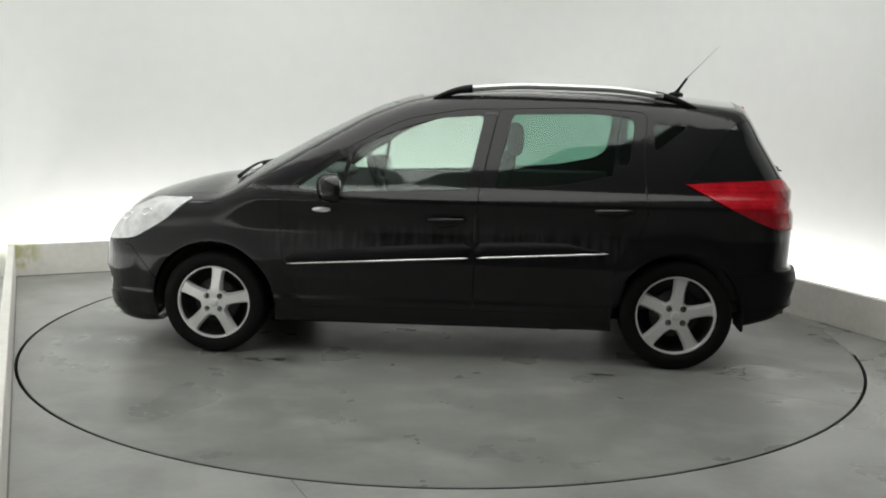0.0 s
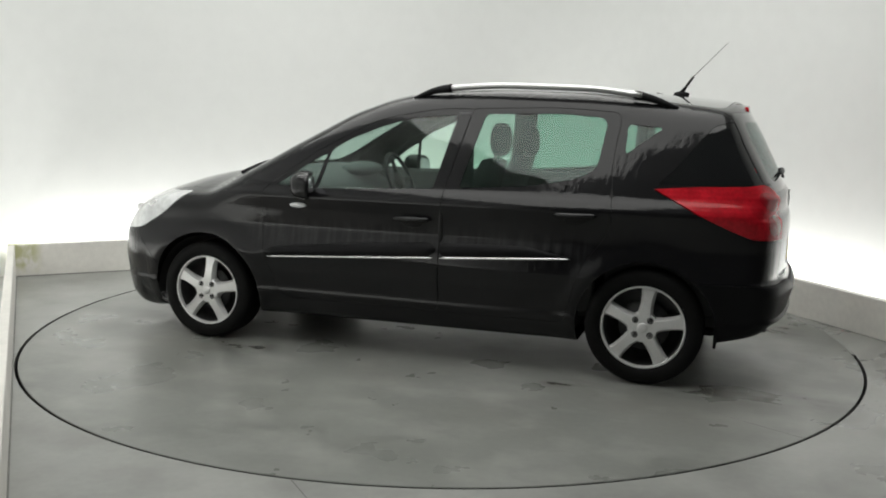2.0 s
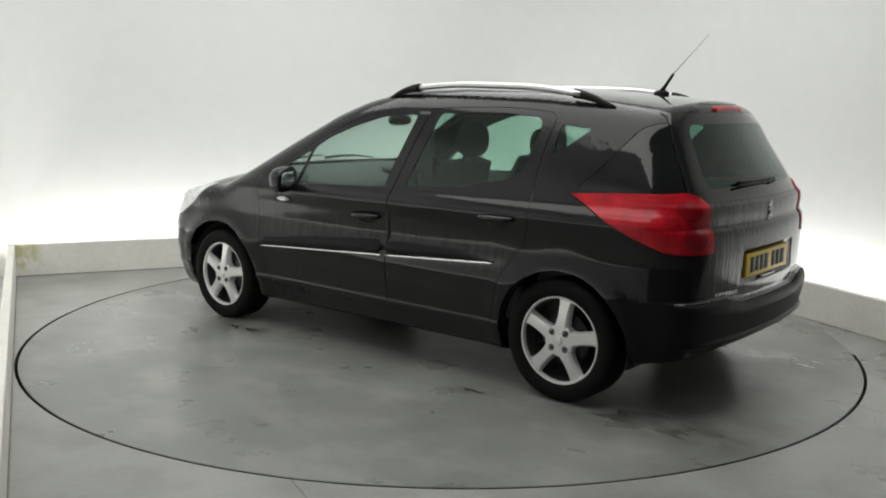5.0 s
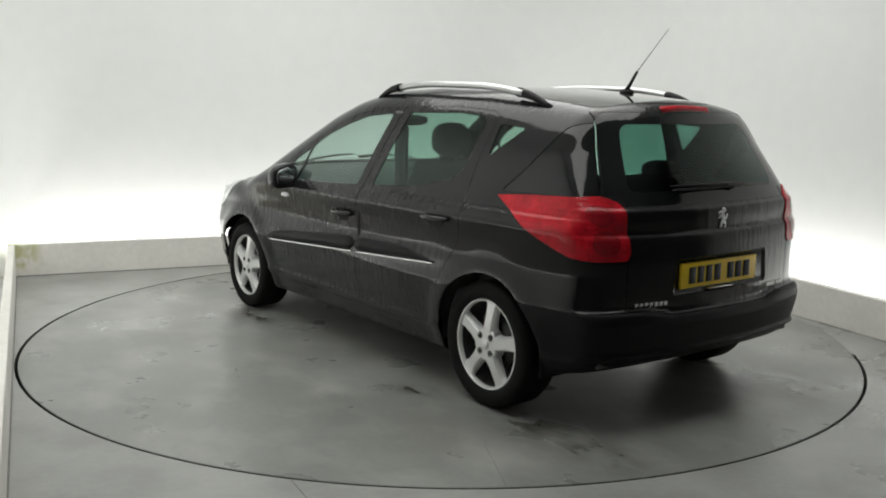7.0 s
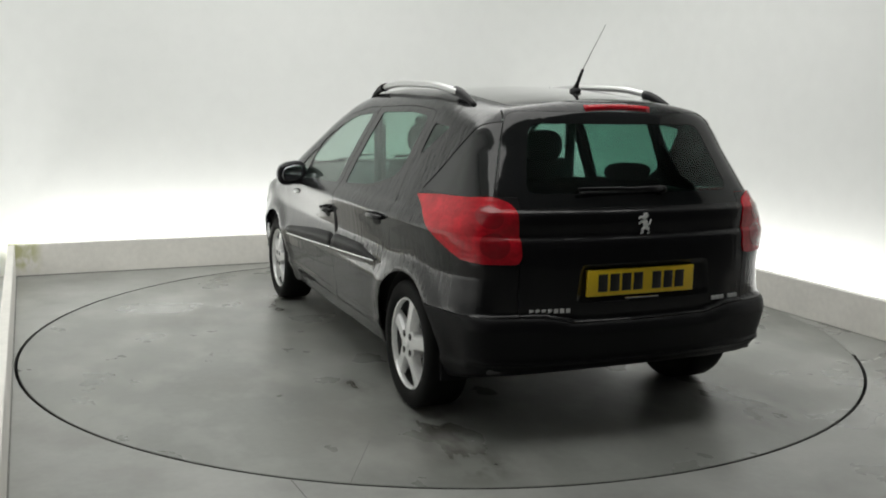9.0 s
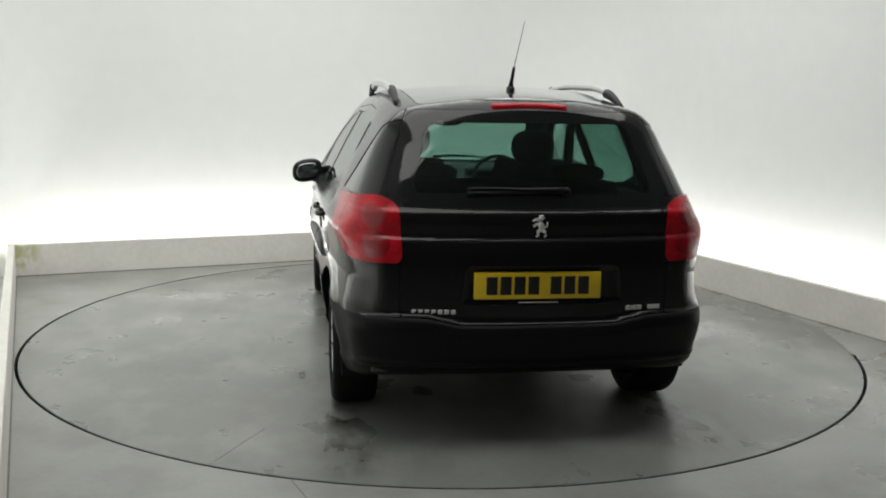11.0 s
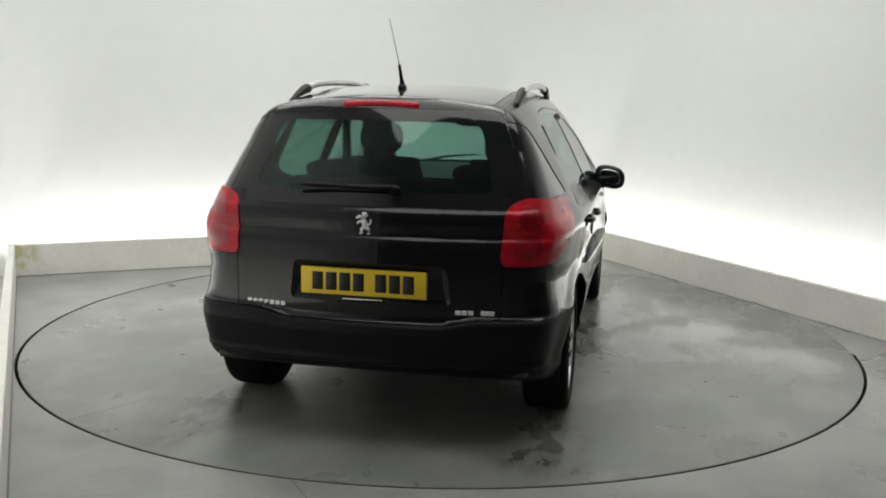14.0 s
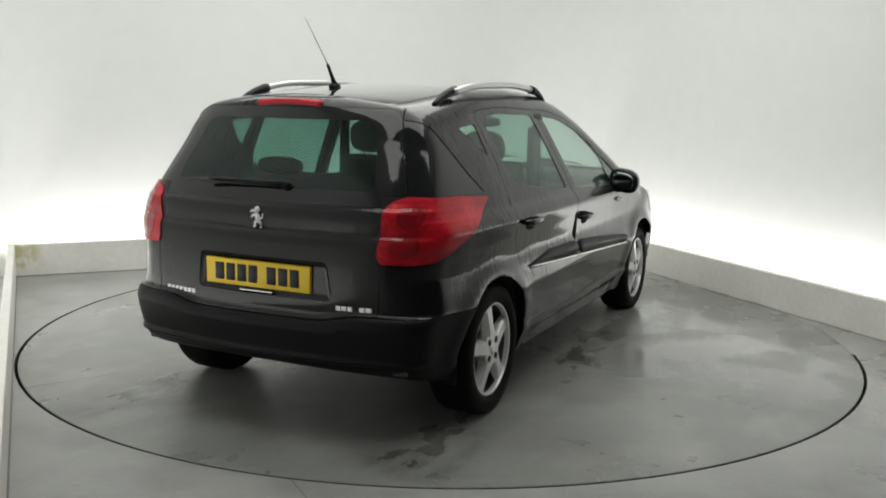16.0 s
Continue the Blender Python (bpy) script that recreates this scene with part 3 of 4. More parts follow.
TAIL = [(-1.285, 1.002), (-1.50, 1.020), (-1.72, 1.028), (-1.80, 1.036), (-2.1, 1.036), (-2.1, 0.768), (-1.84, 0.768), (-1.76, 0.778), (-1.66, 0.818), (-1.50, 0.892), (-1.38, 0.952)]
REAR_SCREEN = round_poly([(-0.645, 0.994), (-0.515, 1.385), (0.515, 1.385), (0.645, 0.994)], [0.04, 0.06, 0.06, 0.04])
CLEAR_SCREEN = round_poly([(-0.515, 1.05), (-0.435, 1.335), (0.435, 1.335), (0.515, 1.05)], [0.05, 0.06, 0.06, 0.05])
PLATE_RECESS = round_poly([(0.318, 0.598), (0.300, 0.762), (-0.345, 0.762), (-0.368, 0.598)], 0.03)
WINDSCREEN = round_poly([(-0.66, 0.985), (-0.50, 1.405), (0.50, 1.405), (0.66, 0.985)], [0.08, 0.06, 0.06, 0.08])
F_DOOR = round_poly([(0.78, 0.29), (0.885, 0.60), (0.88, 0.90), (0.60, 1.12), (0.23, 1.315), (-0.10, 1.372), (-0.28, 1.376), (-0.185, 0.93), (-0.165, 0.29)], [0.08, 0.1, 0.05, 0.1, 0.1, 0.05, 0.02, 0.05, 0.03])
R_DOOR = round_poly([(-0.172, 0.29), (-0.192, 0.93), (-0.288, 1.376), (-0.75, 1.392), (-1.09, 1.372), (-1.06, 1.15), (-1.09, 0.80), (-0.93, 0.58), (-0.86, 0.29)], [0.03, 0.05, 0.02, 0.1, 0.06, 0.1, 0.08, 0.08, 0.05])
HEADLAMP = round_poly([(1.97, 0.60), (1.97, 0.70), (1.66, 0.845), (1.395, 0.862), (1.53, 0.745), (1.72, 0.635)], [0.02, 0.02, 0.05, 0.02, 0.05, 0.05])


def arch_poly(cx, r):
    return [(cx + r * math.cos(a), 0.29 + r * math.sin(a) * (1.0 if math.sin(a) > 0 else 1.4)) for a in np.linspace(0, 2 * math.pi, 37)[:-1]]


def build_body():
    bm = body_bm()
    gate_ok = lambda c, n: c.x < -1.5 and n.x < -0.3
    gate = round_poly([(-0.46, 0.548), (-0.566, 0.55), (-0.566, 1.0), (-0.655, 1.0), (-0.50, 1.425), (0.50, 1.425), (0.655, 1.0), (0.566, 1.0), (0.566, 0.55), (0.46, 0.548), (0.33, 0.521), (-0.33, 0.521)], [0.03, 0.02, 0, 0.02, 0.06, 0.06, 0.02, 0, 0.02, 0.03, 0.03, 0.03])
    cut(bm, grown(gate, 0.004), (1, 2), gate_ok)
    for sgn, side in ((1, left_side), (-1, right_side)):
        for cx, r in ((1.27, 0.347), (-1.27, 0.352)):
            ok = lambda c, n, s=sgn: c.y * s > 0.45
            bmesh.ops.delete(bm, geom=cut(bm, arch_poly(cx, r), (0, 2), ok), context="FACES")
        tail_ok = lambda c, n, s=sgn: c.y * s > 0.552 and c.x < -1.2
        # inner edge of the lamp on the tailgate
        fs = [f for f in bm.faces if f.calc_center_median().x < -1.7 and 0.7 < f.calc_center_median().z < 1.1 and abs(f.calc_center_median().y - sgn * 0.552) < 0.08]
        bmesh.ops.bisect_plane(bm, geom=fs + list({e for f in fs for e in f.edges}) + list({v for f in fs for v in f.verts}), plane_co=(0, sgn * 0.552, 0), plane_no=(0, 1, 0), dist=1e-5)
        block = cut_panel(bm, TAIL, (0, 2), tail_ok, 0.003)
        block.normal_update()
        rounded = round_poly([(sgn * 0.556, 0.765), (sgn * 0.572, 1.006), (sgn * 0.66, 1.040), (sgn * 1.1, 1.045), (sgn * 1.1, 0.72), (sgn * 0.66, 0.762)], [0.05, 0.045, 0.04, 0, 0, 0.04])
        lens = take(block, cut(block, rounded, (1, 2), lambda c, n: True))
        if block.faces:
            panel("lamp_surround", block, M_PAINT)
        lens.normal_update()
        for ly, lz, lr in ((0.672, 0.955, 0.046), (0.662, 0.843, 0.055)):
            disc = [(sgn * ly + lr * math.cos(q), lz + lr * 0.95 * math.sin(q)) for q in np.linspace(0, 2 * math.pi, 21)[:-1]]
            panel("lamp_bowl", take(lens, cut(lens, disc, (1, 2), lambda c, n: c.x < -1.65)), M_LENSIN, "darker red lamp bowl", 0.012, 0.0075)
        panel("tail_light", lens, M_RED, "red wraparound tail light lens", 0.02, 0.006)
        for nm, poly, m, lb in (("side_window", FRONT_GLASS, G_FRONT, "green-tinted front door glass"), ("vent_window", VENT_GLASS, G_FRONT, "small triangular front quarter glass"),
                                ("side_window", REAR_GLASS, G_REAR, "dark-tinted rear door glass"), ("quarter_window", QUARTER_GLASS, G_REAR, "small triangular dark quarter glass"),
                                ("quarter_window", SIDE_REAR_GLASS, G_DARK, "dark wraparound rear side glass")):
            wrap = lambda c, n, s=sgn: c.y * s > max(0.45, 0.659 - 0.3647 * (c.z - 1.0)) and n.z < 0.8
            panel(nm, take(bm, cut(bm, poly, (0, 2), wrap if poly is SIDE_REAR_GLASS else side)), m, lb, 0.004, -0.003)
        head_ok = lambda c, n, s=sgn: c.y * s > 0.40 and c.x > 1.3
        panel("headlight", cut_panel(bm, HEADLAMP, (0, 2), head_ok, 0.003), M_HEAD, "clear swept-back headlight with bright reflector", 0.02, 0.003)
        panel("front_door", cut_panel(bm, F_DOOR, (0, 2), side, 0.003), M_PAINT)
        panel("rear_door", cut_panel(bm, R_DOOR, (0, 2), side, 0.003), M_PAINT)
    rear_ok = lambda c, n: c.x < -1.3 and n.x < -0.35 and abs(c.y) < 0.70
    screen = take(bm, cut(bm, REAR_SCREEN, (1, 2), rear_ok))
    screen.normal_update()
    panel("rear_window", take(screen, cut(screen, CLEAR_SCREEN, (1, 2), lambda c, n: True)), G_SCREEN, "dark-tinted heated rear screen", 0.004, -0.001)
    panel("screen_border", screen, G_DARK, "black printed border of the rear screen", 0.004, -0.001)
    front_ok = lambda c, n: 0.1 < c.x < 1.4 and n.x > 0.25 and n.z > 0.2 and abs(c.y) < 0.72
    panel("windscreen", take(bm, cut(bm, WINDSCREEN, (1, 2), front_ok)), G_WIND, "clear green-tinted windscreen", 0.004, -0.002)
    lid = cut_panel(bm, gate, (1, 2), gate_ok, 0.004)
    lid.normal_update()
    bmesh.ops.delete(lid, geom=cut(lid, PLATE_RECESS, (1, 2), lambda c, n: True), context="FACES")
    panel("tailgate", lid, M_PAINT)
    bump_ok = lambda c, n: c.x < -1.5
    panel("rear_bumper", cut_panel(bm, [(-2.2, 0.1), (-2.2, 0.546), (-1.40, 0.546), (-1.56, 0.1)], (0, 2), bump_ok, 0.003), M_PLASTIC, "black rear bumper", 0.004, 0.002)
    hood_ok = lambda c, n: c.x > 1.05 and n.z > 0.35
    hood = round_poly([(1.16, -0.70), (1.30, -0.69), (1.62, -0.62), (1.98, -0.30), (2.02, 0.0), (1.98, 0.30), (1.62, 0.62), (1.30, 0.69), (1.16, 0.70), (1.26, 0.0)], [0.02, 0.05, 0.1, 0.2, 0.1, 0.2, 0.1, 0.05, 0.02, 0.3])
    panel("bonnet", cut_panel(bm, hood, (0, 1), hood_ok, 0.004), M_PAINT)
    nose_ok = lambda c, n: c.x > 1.6 and n.x > 0.2
    for sgn in (1, -1):
        inlet = round_poly([(sgn * 0.50, 0.28), (sgn * 0.50, 0.42), (sgn * 0.68, 0.45), (sgn * 0.72, 0.40), (sgn * 0.68, 0.29)], 0.03)
        panel("bumper_inlet", take(bm, cut(bm, inlet, (1, 2), nose_ok)), M_GAP, "black bumper inlet", 0.004, -0.02)
    mouth = round_poly([(-0.42, 0.22), (-0.46, 0.40), (0.46, 0.40), (0.42, 0.22)], 0.05)
    panel("front_grille", take(bm, cut(bm, mouth, (1, 2), nose_ok)), M_GAP, "wide black lower front grille", 0.004, -0.02)
    fb_ok = lambda c, n: c.x > 1.4
    panel("front_bumper", cut_panel(bm, [(1.55, 0.05), (1.595, 0.42), (1.74, 0.595), (2.3, 0.595), (2.3, 0.05)], (0, 2), fb_ok, 0.003), M_PAINT)
    roof_ok = lambda c, n: n.z > 0.8 and c.z > 1.3
    pane = round_poly([(0.16, -0.44), (0.20, 0.0), (0.16, 0.44), (-0.6, 0.47), (-1.585, 0.46), (-1.635, 0.0), (-1.585, -0.46), (-0.6, -0.47)], [0.08, 0.2, 0.08, 0.2, 0.08, 0.2, 0.08, 0.2])
    panel("glass_roof", cut_panel(bm, pane, (0, 1), roof_ok, 0.004), M_ROOF, "glossy dark panoramic glass roof", 0.004)
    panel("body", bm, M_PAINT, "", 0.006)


build_body()


# rubber seals that close the door gaps from inside
for sgn in (1, -1):
    for poly in (F_DOOR, R_DOOR):
        ring = [(x, sgn * (side_y(x, z) - 0.016), z) for x, z in poly + poly[:1]]
        part("door_seal", tube_bm(ring, 0.011, 8), M_SEAL, car, "black rubber door seal")


# wheels
def wheel(cx, sgn):
    hub = new("wheel")
    hub.parent = car
    k = 0.955 if cx > 0 else 1.0     # front tyres sit a little flatter under the engine's weight
    hub.matrix_basis = pose(cx - (0.0 if cx > 0 else -0.006), sgn * (0.742 if cx > 0 else 0.718), 0.300 * k) @ Matrix.Diagonal((k, sgn, k, 1))
    prof = [(0.213, 0.085), (0.220, 0.098), (0.245, 0.106), (0.275, 0.104), (0.292, 0.094), (0.2995, 0.075), (0.3, 0.03), (0.3, -0.03), (0.2995, -0.075), (0.29, -0.094), (0.25, -0.104), (0.21, -0.085)]
    part("tyre", lathe_bm(prof, 64), M_RUBBER, hub, "black rubber tyre")
    bm = lathe_bm([(0.213, 0.078), (0.2165, 0.088), (0.213, 0.094), (0.206, 0.093), (0.2035, 0.088), (0.2025, 0.07)], 64)
    for k in range(5):
        a = radians(25 + 72 * k)
        c, s = math.cos(a), math.sin(a)
        sec = [(0.035, 0.042, 0.094, 0.05), (0.075, 0.034, 0.096, 0.052), (0.11, 0.030, 0.092, 0.052), (0.16, 0.032, 0.087, 0.054), (0.190, 0.036, 0.083, 0.06), (0.207, 0.050, 0.082, 0.064)]
        rows = []
        for r, w, ho, hi in sec:
            rows.append([bm.verts.new((r * c - q * s, h, r * s + q * c)) for q, h in ((-w - 0.004, hi), (-w, ho - 0.012), (-w + 0.009, ho), (w - 0.009, ho), (w, ho - 0.012), (w + 0.004, hi))])
        for p, q in zip(rows, rows[1:]):
            for i in range(6):
                bm.faces.new((p[i], p[(i + 1) % 6], q[(i + 1) % 6], q[i]))
        bm.faces.new(rows[0])
        bm.faces.new(rows[-1][::-1])
    lathe_bm([(0.0, 0.093), (0.05, 0.0945), (0.074, 0.093), (0.079, 0.086), (0.08, 0.04)], 32, "y", bm)
    edge_split(part("rim", bm, M_ALLOY, hub, "silver five-spoke alloy rim"), 30)
    part("rim_barrel", lathe_bm([(0.2025, 0.07), (0.198, 0.03), (0.185, -0.06), (0.03, -0.07)], 48), M_BARREL, hub, "dull inner rim barrel")
    part("hub_cap", lathe_bm([(0.0, 0.1), (0.02, 0.1), (0.024, 0.098), (0.026, 0.093)], 24), M_ALLOY, hub, "silver centre cap")
    for k in range(4):
        a = radians(45 + 90 * k)
        part("wheel_bolt", lathe_bm([(0.0, 0.097), (0.008, 0.097), (0.010, 0.093), (0.011, 0.0935), (0.013, 0.0955), (0.0155, 0.0955), (0.017, 0.093)], 14), M_GAP, hub, "dark bolt socket", matrix=pose(0.054 * math.cos(a), 0.001, 0.054 * math.sin(a)))
        part("bolt_head", lathe_bm([(0.0, 0.0985), (0.007, 0.0985), (0.009, 0.0965), (0.009, 0.092)], 6), M_BARREL, hub, "steel bolt head", matrix=pose(0.054 * math.cos(a), 0.001, 0.054 * math.sin(a)))
    part("brake_disc", lathe_bm([(0.03, 0.03), (0.13, 0.03), (0.132, 0.02), (0.132, 0.008), (0.03, 0.008)], 40), M_DARKMETAL, hub, "dull steel brake disc")
    bm = bmesh.new()
    rings = []
    for r, h in ((0.02, -0.14), (0.34, -0.14), (0.352, -0.12), (0.353, 0.08)):
        rings.append([bm.verts.new((r * math.cos(q), h, r * math.sin(q) - 0.01)) for q in np.linspace(radians(-6), radians(186), 37)])
    for p, q in zip(rings, rings[1:]):
        for i in range(36):
            bm.faces.new((p[i], p[i + 1], q[i + 1], q[i]))
    part("wheel_well", bm, M_GAP, hub, "black wheel-arch liner")
    return hub


for wx in (1.27, -1.27):
    for sg in (1, -1):
        wheel(wx, sg)


# underbody tray and cabin floor
part("radiator", box_bm(1.60, 1.84, -0.56, 0.56, 0.20, 0.66, 0.02), M_GAP, car, "dark radiator pack", smooth=False)
part("underbody", box_bm(-1.62, 1.8, -0.55, 0.55, 0.22, 0.31, 0.03), M_GAP, car, smooth=False)


# ------------------------------------------------------------------ fittings on the body
def strip_on_side(x0, x1, zlo, zhi, t0, t1, sgn, n=24, round_ends=0.02):
    """A moulding along the side: zlo, zhi functions of x; stands t0..t1 off the skin."""
    bm = bmesh.new()
    rows = []
    for i in range(n + 1):
        x = x0 + (x1 - x0) * i / n
        a, b = zlo(x), zhi(x)
        k = min(1.0, min(abs(x - x0), abs(x - x1)) / max(round_ends, 1e-4) + 0.25)
        m, h = (a + b) / 2, (b - a) / 2 * k
        row = []
        for f, off in ((-1, t0), (-0.8, t1), (0.8, t1), (1, t0)):
            z = m + f * h
            row.append(bm.verts.new((x, sgn * side_y(x, z, off), z)))
        rows.append(row)
    for p, q in zip(rows, rows[1:]):
        for i in range(3):
            bm.faces.new((p[i], p[i + 1], q[i + 1], q[i]))
    bm.faces.new(rows[0])
    bm.faces.new(rows[-1][::-1])
    return bm


def line_z(x):
    return 0.5275 + (0.845 - x) * (0.632 - 0.5275) / (0.845 + 0.89)


def ellipsoid_bm(c, r, seg=20, rings=12, power=2.0):
    bm = bmesh.new()
    bmesh.ops.create_uvsphere(bm, u_segments=seg, v_segments=rings, radius=1.0)
    for v in bm.verts:
        q = v.co.copy()
        n = (abs(q.x) ** power + abs(q.y) ** power + abs(q.z) ** power) ** (1 / power)
        v.co = Vector((c[0] + q.x / n * r[0], c[1] + q.y / n * r[1], c[2] + q.z / n * r[2]))
    return bm


for sgn in (1, -1):
    for x0, x1 in ((0.85, -0.158), (-0.178, -0.90)):
        mould = part("side_moulding", strip_on_side(x0, x1, lambda x: line_z(x) + 0.004, lambda x: line_z(x) + 0.052 * min(1.0, max(0.12, (x + 0.90) / 0.25)) + 0.028 * max(0.0, math.sin(math.pi * (0.85 - x) / 1.75)), 0.001, 0.013, sgn), M_PLASTIC, car, "black side rubbing strip")
        part("chrome_strip", strip_on_side(x0 - 0.01, x1 + 0.01, lambda x: line_z(x) - 0.006, lambda x: line_z(x) + 0.005, 0.002, 0.016, sgn, round_ends=0.0), M_CHROME, mould, "thin bright chrome strip")
    # door handles: a dished cup and a bar
    for hx, hz in ((-0.02, 0.785), (-0.905, 0.855)):
        cup = part("handle_cup", ellipsoid_bm((hx, sgn * side_y(hx, hz, -0.004), hz - 0.004), (0.07, 0.008, 0.038), 20, 10), M_GAP, car, "dished black handle recess")
        yy = side_y(hx, hz)
        bm = tube_bm([(hx + 0.105, sgn * (yy + 0.002), hz), (hx + 0.085, sgn * (yy + 0.018), hz + 0.001), (hx + 0.03, sgn * (yy + 0.028), hz + 0.002), (hx - 0.04, sgn * (yy + 0.029), hz + 0.003),
                      (hx - 0.09, sgn * (yy + 0.02), hz + 0.004), (hx - 0.105, sgn * (yy + 0.002), hz + 0.004)], [0.011, 0.013, 0.014, 0.014, 0.013, 0.010], 12)
        part("door_handle", bm, M_PAINT, car, "black pull door handle")
    # mirrors
    bm = ellipsoid_bm((0.0, 0.0, 0.0), (0.098, 0.108, 0.082), 28, 18, 2.6)
    for v in bm.verts:
        if v.co.x < -0.03:
            v.co.x = -0.03 + (v.co.x + 0.03) * 0.25
        v.co.z -= 0.12 * (v.co.y * sgn)
        v.co.x -= 0.25 * (v.co.y * sgn)
    mirror = part("door_mirror", bm, M_PAINT, car, "black rounded door mirror", matrix=pose(0.585, sgn * 0.905, 0.948) @ Matrix.Scale(0.9, 4))
    bm = ellipsoid_bm((0, 0, 0), (0.006, 0.078, 0.054), 24, 12, 2.6)
    for v in bm.verts:
        v.co.z -= 0.12 * (v.co.y * sgn)
        v.co.x -= 0.25 * (v.co.y * sgn)
    part("mirror_glass", bm, M_MIRROR, mirror, "silvered mirror glass", matrix=pose(-0.044, 0, 0))
    part("mirror_arm", tube_bm([(0.03, -sgn * 0.02, -0.055), (0.03, -sgn * 0.07, -0.075), (0.03, -sgn * 0.11, -0.085)], [0.03, 0.028, 0.035], 12, flat=0.7), M_PLASTIC, mirror)
    xx, zz = 0.655, 0.826
    part("side_repeater", ellipsoid_bm((xx, sgn * side_y(xx, zz, 0.004), zz), (0.052, 0.016, 0.015), 20, 12), M_HEAD, car, "clear oval side indicator")
    # roof rails
    pts, n = [], 22
    for i in range(n + 1):
        x = -0.10 - (1.17 - 0.10) * i / n
        u = i / n
        pts.append((x, sgn * (0.545 - 0.02 * abs(2 * u - 1) ** 2 + (0.012 if u > 0.5 else 0) * (2 * u - 1)), top_z(x, 0.5) + 0.034 - 0.012 * abs(2 * u - 1) ** 3))
    rail = part("roof_rail", tube_bm(pts, 0.020, 12, flat=0.85), M_RAIL, car, "satin silver roof rail with black feet")
    for a, b in ((0.085, -0.13), (-1.13, -1.355)):
        foot = []
        for i in range(9):
            x = a + (b - a) * i / 8
            outer_end = (i / 8) if a > 0 else (1 - i / 8)
            foot.append((x, sgn * 0.532, top_z(x, 0.53) - 0.008 + 0.044 * math.sin(min(outer_end, 1) * math.pi / 2)))
        part("rail_foot", tube_bm(foot, [0.012 + 0.012 * ((i / 8) if a > 0 else (1 - i / 8)) for i in range(9)], 12), M_PLASTIC, rail, "black plastic rail foot")
    # fog lamp and lower grille ends
    part("fog_light", ellipsoid_bm((1.925, sgn * 0.60, 0.345), (0.03, 0.045, 0.042), 18, 12), M_HEAD, car, "small round fog light")
    for hx, hy, hz, hr in ((1.775, 0.60, 0.742, 0.034), (1.64, 0.70, 0.775, 0.036)):
        part("lamp_reflector", ellipsoid_bm((hx, sgn * side_y(hx, hz, -0.006), hz), (hr, 0.012, hr * 0.75), 20, 12), M_CHROME, car, "bright headlight reflector")
    part("mud_flap", box_bm(-1.625, -1.61, sgn * 0.70 - 0.09, sgn * 0.70 + 0.09, 0.22, 0.36, 0.004), M_PLASTIC, car)

# aerial
aerial = part("aerial", ellipsoid_bm((-1.325, 0, top_z(-1.325, 0) + 0.006), (0.045, 0.018, 0.018), 16, 10), M_PLASTIC, car, "black roof aerial with a thin whip")
zt = top_z(-1.325, 0)
part("aerial_spring", tube_bm([(-1.325, 0, zt + 0.015), (-1.345, 0, zt + 0.045), (-1.385, 0, zt + 0.105)], [0.014, 0.0085, 0.007], 10), M_PLASTIC, aerial)
part("whip", tube_bm([(-1.38, 0, zt + 0.10), (-1.565, 0, zt + 0.298)], [0.0021, 0.0011], 8), M_DARKMETAL, aerial, "thin steel whip")

# high-level brake light and roof lip
bm = bmesh.new()
rows = []
for i in range(15):
    y = -0.165 + 0.33 * i / 14
    z = 1.405 - 0.25 * y * y
    x = rear_x(y, z)
    rows.append([bm.verts.new((x + 0.03, y, z - 0.016)), bm.verts.new((x - 0.008, y, z - 0.014)), bm.verts.new((x - 0.003, y, z + 0.012)), bm.verts.new((x + 0.05, y, z + 0.018))])
for p, q in zip(rows, rows[1:]):
    for k in range(4):
        bm.faces.new((p[k], p[(k + 1) % 4], q[(k + 1) % 4], q[k]))
bm.faces.new(rows[0])
bm.faces.new(rows[-1][::-1])
part("brake_light", bm, M_RED, car, "red high-level brake light")

# rear wiper
zw = 1.066
xw = lambda y: rear_x(y, zw, 0.016)
wiper = part("rear_wiper", tube_bm([(xw(y), y, zw + 0.004 * (y > 0.1)) for y in (-0.11, -0.05, 0.05, 0.15, 0.25, 0.295)], [0.014, 0.013, 0.010, 0.008, 0.007, 0.005], 10), M_PLASTIC, car, "black rear wiper")
part("wiper_pivot", ellipsoid_bm((xw(-0.115) + 0.004, -0.115, zw - 0.004), (0.018, 0.024, 0.018), 16, 10), M_PLASTIC, wiper)
part("wiper_blade", box_bm(xw(0.1) - 0.006, xw(0.1) + 0.008, -0.02, 0.295, zw - 0.014, zw - 0.006, 0.002), M_SEAL, wiper)

# front wipers
for y0, y1 in ((0.50, 0.05), (-0.02, -0.45)):
    pts = []
    for i in range(7):
        y = y0 + (y1 - y0) * i / 6
        x = 1.215 - 0.05 * i / 6
        pts.append((x, y, top_z(x, y) + 0.014 + 0.008 * math.sin(i / 6 * math.pi)))
    part("front_wiper", tube_bm(pts, [0.012, 0.01, 0.009, 0.008, 0.007, 0.006, 0.005], 8), M_PLASTIC, car, "black front wiper arm")

